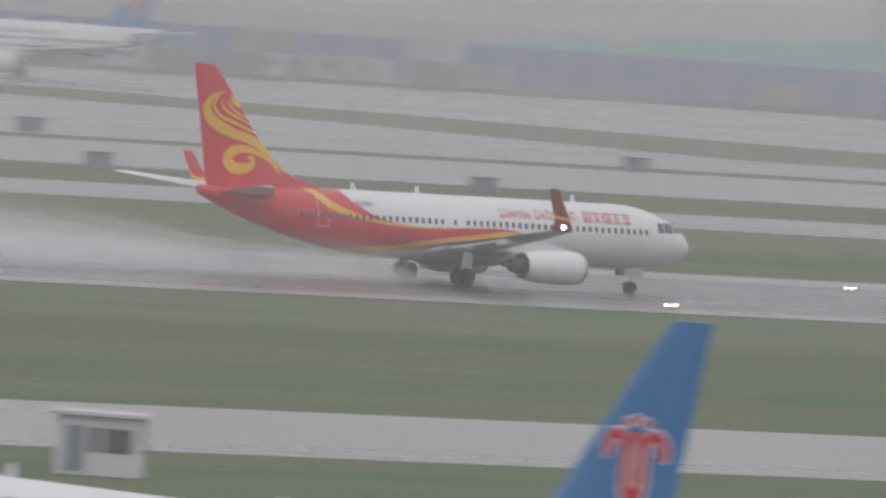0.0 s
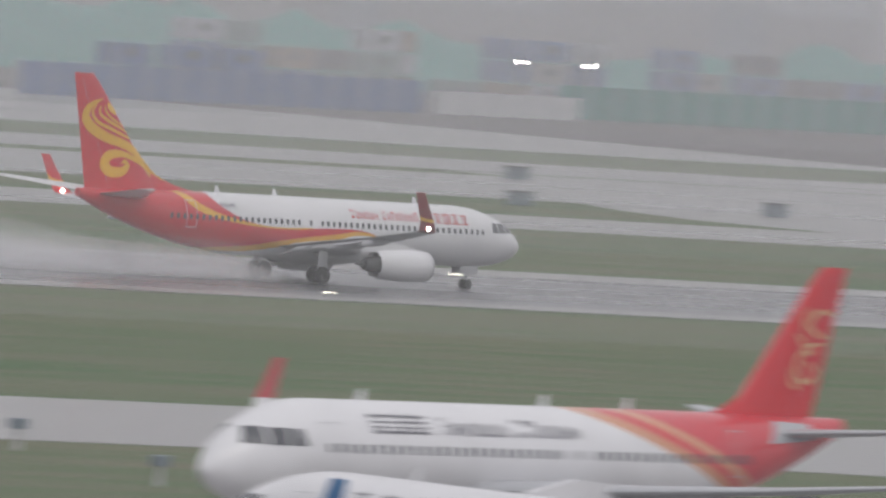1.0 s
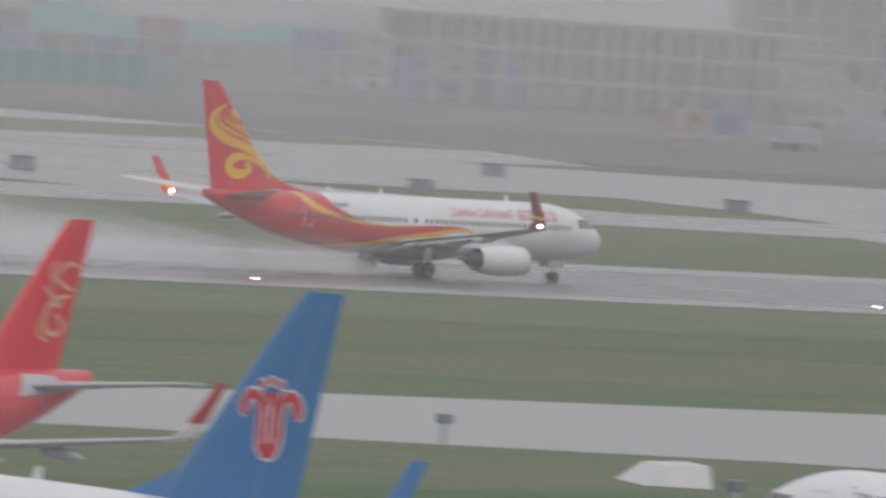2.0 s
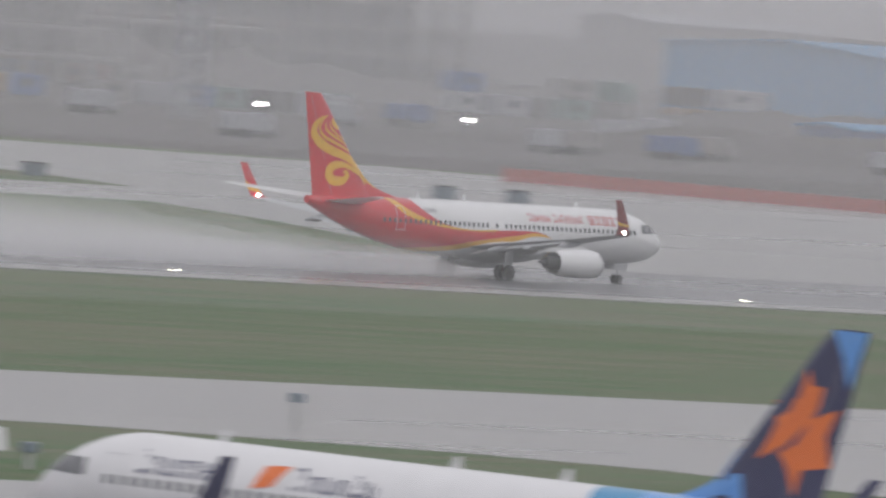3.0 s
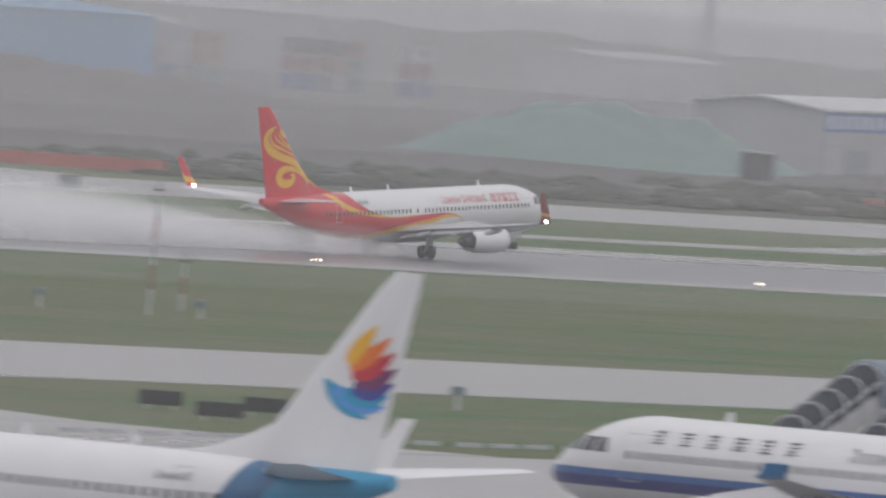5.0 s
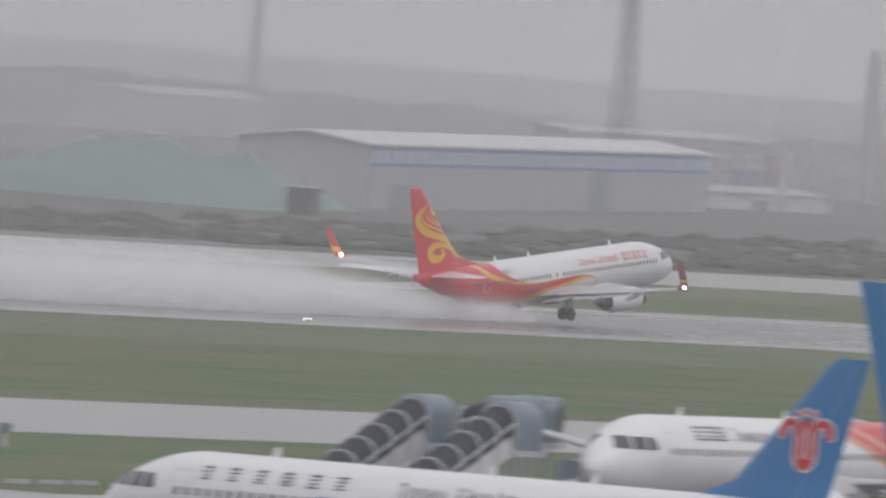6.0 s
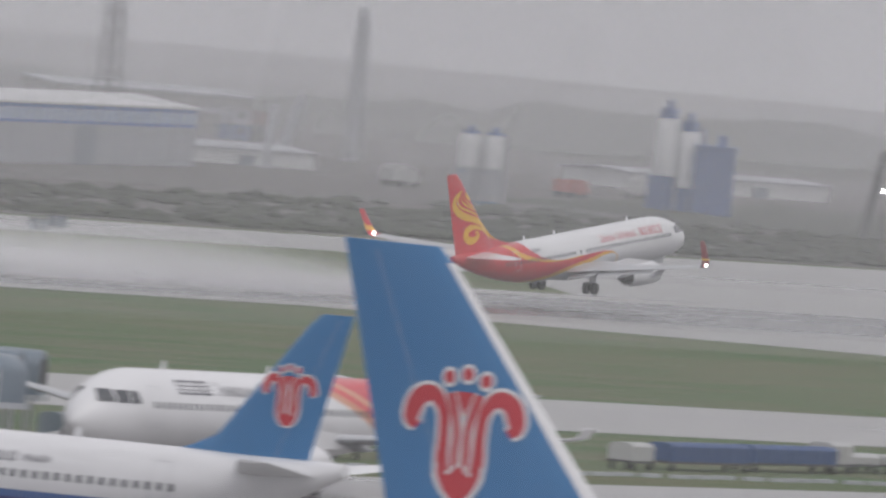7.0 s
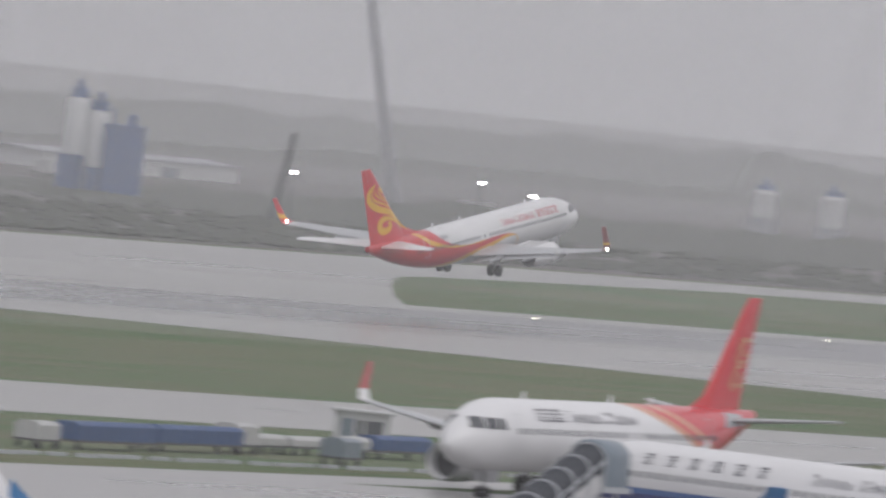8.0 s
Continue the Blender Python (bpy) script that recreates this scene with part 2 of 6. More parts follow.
def skin(s, x, z, side, off=0.012):
    """A point of the skin at x and height z."""
    zc, ry, rz = section(s, x)
    q = max(-0.98, min(0.98, (z - zc) / max(rz, 1e-3)))
    n = Vector((0, math.sqrt(1 - q * q) * side / ry, q / rz)).normalized()
    return Vector((x, ry * math.sqrt(1 - q * q) * side, zc + rz * q)) + n * off


def patch(bm, s, corners, side, nx=4, nz=3, off=0.02):
    """A panel on the skin between four (x, z) corners."""
    a, b, c, d = [Vector(p) for p in corners]
    g = [[None] * (nz + 1) for _ in range(nx + 1)]
    for i in range(nx + 1):
        for j in range(nz + 1):
            u, v = i / nx, j / nz
            p = (a * (1 - u) + b * u) * (1 - v) + (d * (1 - u) + c * u) * v
            g[i][j] = bm.verts.new(skin(s, p.x, p.y, side, off))
    for i in range(nx):
        for j in range(nz):
            bm.faces.new((g[i][j], g[i + 1][j], g[i + 1][j + 1], g[i][j + 1]))


def fuselage(s, mat, ob):
    xs = [s["xn"] - s["nose_len"] * (i / 22) ** 1.8 for i in range(23)]
    xs[0] = s["xn"] - 0.004
    mid0, mid1 = xs[-1], s["xt"] + s["tail_len"]
    xs += [mid0 + (mid1 - mid0) * i / 10 for i in range(1, 11)]
    xs += [mid1 + (s["xt"] - mid1) * i / 24 for i in range(1, 25)]
    rings = []
    for x in xs:
        zc, ry, rz = section(s, x)
        rings.append([(x, ry * math.cos(k * math.tau / 40), zc + rz * math.sin(k * math.tau / 40)) for k in range(40)])
    body = part("fuselage", loft(bmesh.new(), rings), mat, ob)
    # wing-to-body fairing
    w = s["wing"]["root"]
    bm = bmesh.new()
    rings = []
    for i in range(15):
        u = i / 14
        x = w[0] + 2.2 - u * (w[1] + 4.4)
        k = max(0.05, math.sin(math.pi * min(max(u, 0.02), 0.98)) ** 0.5)
        rings.append([(x, s["ry"] * 1.04 * k * math.cos(a * math.tau / 24), s["zc"] - s["rz"] * 0.62 + s["rz"] * 0.58 * k * math.sin(a * math.tau / 24)) for a in range(24)])
    part("belly_fairing", loft(bm, rings), M_BELLY if "belly" not in s else s["belly"], ob)
    return body


def fin_half(s, x, z):
    """Half thickness of the fin at (x, z)."""
    tl, tt, tz = s["fin"]["tip"]
    rl, rt, rz = s["fin"]["root"]
    u = (z - rz) / (tz - rz)
    le, te = rl + (tl - rl) * u, rt + (tt - rt) * u
    return naca(min(max((le - x) / (le - te), 0), 1)) * 0.11 * (le - te)


def ribbon(bm, s, pts, widths, side, off=0.03, n=36):
    """A painted stroke on the fin through (x, z) points, with its widths."""
    def at(seq, u):
        k = u * (len(seq) - 1)
        i = min(int(k), len(seq) - 2)
        f = k - i
        p0, p1, p2, p3 = seq[max(i - 1, 0)], seq[i], seq[i + 1], seq[min(i + 2, len(seq) - 1)]
        return 0.5 * (2 * p1 + (p2 - p0) * f + (2 * p0 - 5 * p1 + 4 * p2 - p3) * f * f + (3 * p1 - p0 - 3 * p2 + p3) * f ** 3)
    pv = [Vector(p) for p in pts]
    last = None
    for i in range(n + 1):
        u = i / n
        p = at(pv, u)
        t = at(pv, min(u + 0.01, 1)) - at(pv, max(u - 0.01, 0))
        nrm = Vector((-t.y, t.x)).normalized()
        w = max(0.02, at(widths, u)) / 2
        row = [bm.verts.new((q.x, side * (fin_half(s, q.x, q.y) + off), q.y)) for q in (p - nrm * w, p, p + nrm * w)]
        if last:
            bm.faces.new((last[0], last[1], row[1], row[0]))
            bm.faces.new((last[1], last[2], row[2], row[1]))
        last = row


def area_on_fin(bm, s, outline, side, off=0.03):
    """A filled outline on the fin, cut into a fan about its middle."""
    c = sum((Vector(p) for p in outline), Vector((0, 0))) / len(outline)
    mid = bm.verts.new((c.x, side * (fin_half(s, c.x, c.y) + off), c.y))
    vs = [bm.verts.new((x, side * (fin_half(s, x, z) + off), z)) for x, z in outline]
    for a, b in zip(vs, vs[1:] + vs[:1]):
        bm.faces.new((mid, a, b))


def wheel(name, ob, x, y, r, w):
    bm = bmesh.new()
    lathe(bm, [(-w, r * 0.55), (-w, r * 0.86), (-w * 0.7, r * 0.98), (0, r), (w * 0.7, r * 0.98), (w, r * 0.86), (w, r * 0.55)], (x, y, r), 24, "Y")
    t = part("wheel", bm, M_RUBBER, ob)
    bm = bmesh.new()
    lathe(bm, [(-w * 0.9, r * 0.5), (-w * 1.02, r * 0.54), (-w * 0.8, r * 0.2), (w * 0.8, r * 0.2), (w * 1.02, r * 0.54), (w * 0.9, r * 0.5)], (x, y, r), 16, "Y")
    part("rim", bm, M_STEEL, t)


def airliner(name, s, label, skin_mat, fin_mat, winglet_mat, engine_mat, stab_mat=None, gear=True, decals=None, lit=False):
    ob = empty(name)
    tagged(ob, label, "airliner")
    fuselage(s, skin_mat, ob)
    # fin with its dorsal fillet and rudder line
    f = s["fin"]
    tl, tt, tz = f["tip"]
    rl, rt, rz = f["root"]
    rings = []
    for i in range(13):
        u = i / 12
        le, te = rl + (tl - rl) * u, rt + (tt - rt) * u
        if i == 12:
            le -= 0.15
        rings.append(foil_ring((le, 0, rz + (tz - rz) * u), le - te, 0.11 if i < 12 else 0.07, (0, 1, 0)))
    fin = part("fin", loft(bmesh.new(), rings), fin_mat, ob)
    bm = bmesh.new()
    dx, dz = f["dorsal"]
    rings = []
    for i in range(7):
        u = i / 6
        x = dx + (rl - 1.6 - dx) * u
        zt = dz + (rz + (tz - rz) * 0.24 - dz) * u ** 1.7
        w = 0.05 + 0.22 * u
        rings.append([(x, -w, dz - 0.7), (x, -w * 0.7, (dz + zt) / 2), (x, 0, zt), (x, w * 0.7, (dz + zt) / 2), (x, w, dz - 0.7)])
    part("dorsal_fin", loft(bm, rings), fin_mat, fin)
    bm = bmesh.new()
    for side in (-1, 1):
        u0, u1 = 0.04, 0.97
        row = []
        for u in (u0, u1):
            z = rz + (tz - rz) * u
            le, te = rl + (tl - rl) * u, rt + (tt - rt) * u
            x = te + (le - te) * 0.3
            row.append((x, z))
        (xa, za), (xb, zb) = row
        vs = [bm.verts.new((x, side * (fin_half(s, x, z) + 0.008), z)) for x, z in ((xa, za), (xa + 0.02, za), (xb + 0.02, zb), (xb, zb))]
        bm.faces.new(vs)
    part("rudder_joint", bm, M_GREY, fin, smooth=False)
    if s is WIDE:
        bm = bmesh.new()
        rings = []
        for i in range(9):
            u = 0.02 + 0.93 * i / 8
            le = rl + (tl - rl) * u + 0.012
            ch = (rl - rt) + ((tl - tt) - (rl - rt)) * u
            z = rz + (tz - rz) * u
            sec = [(le, 0.0, z)] + [(le - q * ch, naca(q) * 0.11 * ch + 0.012, z) for q in (0.006, 0.02, 0.055)] + [(le - q * ch, -naca(q) * 0.11 * ch - 0.012, z) for q in (0.055, 0.02, 0.006)]
            rings.append(sec)
        part("leading_edge", loft(bm, rings), M_WHITE, fin, "bare pale leading edge strip")
    w = s["wing"]
    for side in (-1, 1):
        # wing, built of three sections, with a bent-up tip
        rx, rc, rzz = w["root"]
        kx, kc, kz, ky = w["kink"]
        tx, tc, tzz, ty = w["tip"]
        up = (0, 0, 1)
        rings = [foil_ring((rx, side * 0.6, rzz), rc, 0.13, up), foil_ring((kx, side * ky, kz), kc, 0.12, up),
                 foil_ring(((kx + tx) / 2, side * (ky + ty) / 2, (kz + tzz) / 2 - 0.06), (kc + tc) / 2, 0.11, up), foil_ring((tx, side * ty, tzz), tc, 0.10, up)]
        wing = part("wing", loft(bmesh.new(), rings), M_GREY, ob)
        wx, wc, wz, wy = w["winglet"]
        out = (0, -side * 0.5, 0.85)
        rings = [foil_ring((tx, side * ty, tzz), tc, 0.10, up), foil_ring((tx - 0.35, side * (ty + 0.35), tzz + 0.13), tc * 0.9, 0.09, (0, -side * 0.6, 0.8)),
                 foil_ring((tx - 0.75, side * (ty + 0.6), tzz + 0.62), tc * 0.74, 0.09, (0, -side, 0.2)), foil_ring((wx, side * wy, wz), wc, 0.08, (0, -side, 0.1))]
        part("winglet", loft(bmesh.new(), rings), SKIN_CURL_TIP_DARK if lit and side < 0 else winglet_mat, wing)
        for k, (fy, fl) in enumerate(((0.22, 3.4), (0.45, 3.0), (0.68, 2.6))):
            # flap track fairings
            y = side * (1.5 + (ty - 1.5) * fy)
            u = (abs(y) - ky) / (ty - ky) if abs(y) > ky else 0
            te = (kx - kc) + ((tx - tc) - (kx - kc)) * max(u, 0)
            zf = kz + (tzz - kz) * max(u, -0.4) - 0.32
            rings = [[(te + fl * (0.62 - v), y + 0.17 * math.sin(math.pi * max(v, 0.04)) ** 0.6 * math.cos(a * math.tau / 10), zf - 0.25 * v + 0.24 * math.sin(math.pi * min(max(v, 0.04), 0.97)) ** 0.6 * math.sin(a * math.tau / 10)) for a in range(10)] for v in (0.0, 0.1, 0.3, 0.55, 0.8, 0.95, 1.0)]
            part("flap_fairing", loft(bmesh.new(), rings), M_GREY, wing)
        bm = bmesh.new()
        for (xa, ya, za), (xb, yb, zb), c in (((rx - rc + 0.1, 2.2, rzz - 0.1), (kx - kc + 0.1, ky, kz - 0.1), 1.25), ((kx - kc + 0.1, ky + 0.2, kz - 0.1), ((kx - kc) * 0.45 + (tx - tc) * 0.55, ky + (ty - ky) * 0.55, kz + (tzz - kz) * 0.55 - 0.1), 0.9)):
            drop = 0.32 if lit else 0.04
            r0 = foil_ring((xa + 0.35, side * ya, za), c, 0.1, up)
            r1 = foil_ring((xb + 0.35, side * yb, zb), c * 0.8, 0.1, up)
            for r in (r0, r1):
                for p in r:
                    p.z -= drop * ((r[0].x - p.x) / c)
            loft(bm, [r0, r1])
        part("flap", bm, M_GREY, wing)
        if lit:
            bm = bmesh.new()
            bmesh.ops.create_icosphere(bm, subdivisions=2, radius=0.13, matrix=Matrix.Translation((-4.5, side * (17.75 if side > 0 else 18.02), 4.42)))
            part("wingtip_lamp", bm, M_LAMP, wing, "bright white lit strobe lamp")
        # tailplane
        st = s["stab"]
        rings = [foil_ring((st["root"][0], side * 0.3, st["root"][2]), st["root"][1], 0.1, up), foil_ring((st["tip"][0], side * st["tip"][3], st["tip"][2]), st["tip"][1], 0.09, up)]
        part("tailplane", loft(bmesh.new(), rings), stab_mat or M_GREY, ob)
        # engine: nacelle, lip, fan, core, pylon
        e = s["engine"]
        (ex0, ex1), er, ez, ey = e["x"], e["r"], e["z"], side * e["y"]
        ln = ex0 - ex1
        c = (0, ey, ez)
        bm = bmesh.new()
        lathe(bm, [(ex0 - 0.9, er * 0.74), (ex0 - 0.3, er * 0.80), (ex0, er * 0.88), (ex0 - 0.06, er * 0.93), (ex0 - 0.5, er), (ex0 - ln * 0.45, er * 1.03), (ex0 - ln * 0.8, er * 0.95), (ex1, er * 0.80), (ex1 + 0.1, er * 0.72), (ex1 + 0.8, er * 0.7)], c, 32, "X", False)
        nac = part("engine_nacelle", bm, engine_mat, ob)
        bm = bmesh.new()
        lathe(bm, [(ex0 + 0.005, er * 0.87), (ex0 + 0.03, er * 0.9), (ex0 - 0.03, er * 0.945), (ex0 - 0.22, er * 0.975)], c, 32, "X", False)
        part("intake_lip", bm, M_STEEL, nac)
        bm = bmesh.new()
        lathe(bm, [(ex0 - 0.45, 0.02), (ex0 - 0.75, er * 0.2), (ex0 - 0.8, er * 0.76), (ex0 - 1.0, er * 0.76)], c, 24)
        part("fan", bm, M_DARK, nac)
        bm = bmesh.new()
        lathe(bm, [(ex1 + 0.6, er * 0.55), (ex1 - 0.2, er * 0.52), (ex1 - 0.9, er * 0.36), (ex1 - 1.0, er * 0.2), (ex1 - 1.7, 0.03)], c, 24)
        part("exhaust_cone", bm, M_DARK, nac)
        rings = [[(x, ey + yy, z) for yy, z in ((-0.18, z0), (0.18, z0), (0.18, z1), (-0.18, z1))] for x, z0, z1 in ((ex0 - 1.0, ez + er * 0.8, ez + er * 1.1), (ex1 + 0.5, ez + er * 0.75, ez + er * 1.6), (ex1 - 2.2, ez + er * 0.8, ez + er * 1.45))]
        part("engine_pylon", loft(bmesh.new(), rings), engine_mat, nac)
        # cabin windows, one mesh shared by all
        x0, x1, pitch, zw = s["win"]
        n = int((x0 - x1) / pitch)
        mesh = None
        for k in range(n):
            x = x0 - k * pitch
            if k in (n // 2 + 2, n // 2 + 4):
                continue
            p = skin(s, x, zw, side, 0.0)
            if mesh is None:
                bm = bmesh.new()
                outline = [(0.13 * math.copysign(abs(math.cos(a)) ** 0.5, math.cos(a)), 0.19 * math.copysign(abs(math.sin(a)) ** 0.5, math.sin(a))) for a in [q * math.tau / 12 for q in range(12)]]
                loft(bm, [[(a, -0.03, b) for a, b in outline], [(a * 0.9, 0.012, b * 0.92) for a, b in outline]])
                first = part("cabin_window", bm, M_GLASS, ob, smooth=False)
                mesh = first.data
                wo = first
            else:
                wo = new("cabin_window", mesh)
                wo.parent = ob
            zc, ry, rzf = section(s, x)
            tilt = math.degrees(math.atan2((zw - zc) / rzf ** 2, math.sqrt(max(0.01, 1 - ((zw - zc) / rzf) ** 2)) / ry))
            wo.matrix_local = Matrix.Translation(p) @ (pose(0, 0, 0, tilt, 0, 0) if side > 0 else pose(0, 0, 0, tilt, 0, 180))
        # cockpit glazing
        xn, nl = s["xn"], s["nose_len"]
        zb, zt = s["zc"] + 0.38, s["zc"] + 0.98
        g = 5.0 / nl
        for a, c, d, e3 in ((0.24, 0.42, 0.44, 0.335), (0.44, 0.60, 0.62, 0.465), (0.62, 0.76, 0.73, 0.64)):
            bm = bmesh.new()
            patch(bm, s, ((xn - nl * g * a, zb), (xn - nl * g * c, zb + 0.02), (xn - nl * g * d, zt + 0.04), (xn - nl * g * e3, zt)), side, 5, 4, 0.02)
            part("cockpit_window", bm, M_GLASS, ob)
        # door outlines
        for xd, zd0, zd1, wd in ((xn - nl * 0.86, s["zc"] - 0.75, s["zc"] + 1.25, 0.86), (s["xt"] + s["tail_len"] * 0.62, s["zc"] - 0.3, s["zc"] + 1.4, 0.8)):
            bm = bmesh.new()
            e2 = 0.035
            for q in (((xd, zd0), (xd - e2, zd0), (xd - e2, zd1), (xd, zd1)), ((xd - wd, zd0), (xd - wd - e2, zd0), (xd - wd - e2, zd1), (xd - wd, zd1)), ((xd, zd1), (xd - wd, zd1), (xd - wd, zd1 + e2), (xd, zd1 + e2)), ((xd, zd0), (xd - wd, zd0), (xd - wd, zd0 + e2), (xd, zd0 + e2))):
                patch(bm, s, q, side, 2, 5, 0.015)
            part("door_outline", bm, M_GREY if not lit or xd > 0 else M_WHITE, ob, smooth=False)
    # aerials on the crown and under the belly
    for xa in (s["xn"] - nl - 3.0, -1.5, -6.5):
        zc, ry, rzf = section(s, xa)
        bm = bmesh.new()
        loft(bm, [foil_ring((xa, 0, zc + rzf - 0.05), 0.5, 0.12, (0, 1, 0)), foil_ring((xa - 0.25, 0, zc + rzf + 0.42), 0.22, 0.1, (0, 1, 0))])
        part("aerial", bm, M_WHITE, ob)
    if gear:
        for side in (-1, 1):
            gy = s["gear_y"] * side
            bm = bmesh.new()
            tube(bm, (0, gy, s["wheel"]), (0.05, gy, 2.4), 0.12)
            tube(bm, (0, gy - 0.45, s["wheel"]), (0, gy + 0.45, s["wheel"]), 0.09)
            tube(bm, (0.1, gy, 1.4), (0.3, gy - side * 1.4, 2.3), 0.07)
            box(bm, -0.35, 0.45, gy + side * 0.28, gy + side * 0.32, 0.95, 2.5)
            part("main_gear_leg", bm, M_STEEL, ob)
            for dy in (-0.43, 0.43):
                wheel("wheel", ob, 0, gy + dy, s["wheel"], 0.2)
        gx = s["nose_gear"]
        bm = bmesh.new()
        tube(bm, (gx, 0, s["nose_wheel"]), (gx + 0.1, 0, s["zc"] - s["rz"] + 0.4), 0.09)
        tube(bm, (gx, -0.3, s["nose_wheel"]), (gx, 0.3, s["nose_wheel"]), 0.07)
        tube(bm, (gx, 0, 1.0), (gx - 0.9, 0, 1.7), 0.05)
        for dy in (-0.45, 0.45):
            box(bm, gx - 0.9, gx + 0.6, dy - 0.015, dy + 0.015, 1.0, 1.75)
        part("nose_gear_leg", bm, M_STEEL, ob)
        for dy in (-0.24, 0.24):
            wheel("wheel", ob, gx, dy, s["nose_wheel"], 0.13)
    if decals:
        decals(s, ob, fin)
    return ob


M_BELLY = surface("belly_paint", (0.62, 0.62, 0.63), 0.35, vary=0.1)


# ---- liveries ----
def curl_decals(s, ob, fin):
    """Gold clouds of the red fin, and titles."""
    for side in (-1, 1):
        bm = bmesh.new()
        # crest: a broad stroke from the leading edge round to the rear, finer ones inside it, then the small curl
        ribbon(bm, s, ((-17.3, 11.01), (-17.93, 10.77), (-18.47, 10.32), (-18.53, 9.7), (-17.9, 9.06), (-16.68, 8.54), (-15.43, 8.23), (-14.37, 7.82), (-13.54, 7.12), (-12.55, 6.31), (-11.53, 5.75)), (0.05, 0.30, 0.47, 0.61, 0.70, 0.64, 0.58, 0.56, 0.47, 0.47, 0.56), side)
        ribbon(bm, s, ((-17.72, 10.68), (-18.06, 10.15), (-17.58, 9.53), (-16.46, 9.13), (-14.76, 8.56)), (0.06, 0.17, 0.22, 0.22, 0.14), side)
        ribbon(bm, s, ((-17.42, 10.59), (-17.46, 10.12), (-16.78, 9.66), (-15.77, 9.28), (-15.02, 8.95)), (0.05, 0.15, 0.18, 0.16, 0.08), side)
        ribbon(bm, s, ((-17.08, 10.65), (-16.94, 10.2), (-16.29, 9.74), (-15.39, 9.39)), (0.05, 0.12, 0.14, 0.06), side)
        ribbon(bm, s, ((-16.81, 10.81), (-16.6, 10.49), (-16.18, 10.17), (-16.1, 10.05)), (0.13, 0.42, 0.26, 0.08), side)
        ribbon(bm, s, ((-12.55, 6.28), (-13.45, 6.88), (-14.55, 7.35), (-15.56, 7.58), (-16.48, 7.42), (-16.81, 6.89), (-16.36, 6.42), (-15.47, 6.4), (-14.93, 6.76), (-15.14, 7.11), (-15.42, 6.95)), (0.13, 0.23, 0.32, 0.45, 0.65, 0.71, 0.71, 0.61, 0.42, 0.23, 0.10), side)
        part("cloud_curl", bm, M_GOLD, fin, smooth=False)
        x = 3.6 if side < 0 else 14.2
        step = 1 if side < 0 else -1
        title_row(s, x, 4.3, "6 8", 0.385, 0.58, side, step, M_TITLE_RED, ob)
        title_signs(s, x + step * 6.6, 4.26, 5, 0.66, 0.12, side, step, M_TITLE_RED, ob)
        title_row(s, -7.6 if side < 0 else -5.8, 4.55, "6", 0.2, 0.3, side, step, M_TITLE_DARK, ob)


def title_row(s, x, z, words, size, height, side, step, mat, ob):
    """A title as plain bars: two uprights and a cross bar to each sign."""
    bm = bmesh.new()
    rnd = random.Random(int(x * 10) + len(words))
    for word in words.split():
        for k in range(int(word)):
            hh = height * (1.0 if k == 0 else rnd.choice((0.70, 0.74, 0.74, 0.96)))
            v = rnd.choice((0.0, 0.42, 0.84))
            for u0, u1, v0, v1 in ((0.0, 0.2, 0, 1), (0.55, 0.75, 0, rnd.choice((0.8, 1.0))), (0.2, 0.55, v, v + 0.16)):
                patch(bm, s, [(x + step * size * a, z + hh * b) for a, b in ((u0, v0), (u1, v0), (u1, v1), (u0, v1))], side, 1, 1, 0.025)
            x += step * size * (1.05 if k else 1.2)
        x += step * size * 0.75
    tagged(part("title_bars", bm, mat, ob, smooth=False), kind="stuff")


def title_signs(s, x, z, count, size, gap, side, step, mat, ob):
    """Square signs of thin bars, none of them the same."""
    bm = bmesh.new()
    rnd = random.Random(int(x * 7) + count)
    for k in range(count):
        a, b = rnd.uniform(0.0, 0.2), rnd.uniform(0.8, 1.0)
        c = rnd.uniform(0.4, 0.6)
        bars = [(0.02, 0.98, 0.80, 0.90), (a, b, 0.52, 0.61), (rnd.uniform(0.05, 0.3), rnd.uniform(0.7, 0.95), 0.27, 0.35), (0.0, 1.0, rnd.choice((0.0, 0.04)), 0.12), (c - 0.06, c + 0.06, 0.1, 1.0)]
        if rnd.random() < 0.6:
            bars.append((0.0, 0.1, 0.1, 0.8))
            bars.append((0.88, 0.98, 0.1, 0.8))
        for u0, u1, v0, v1 in bars:
            patch(bm, s, [(x + step * size * u, z + size * v) for u, v in ((u0, v0), (u1, v0), (u1, v1), (u0, v1))], side, 1, 1, 0.025)
        x += step * (size + gap)
    tagged(part("title_bars", bm, mat, ob, smooth=False), kind="stuff")


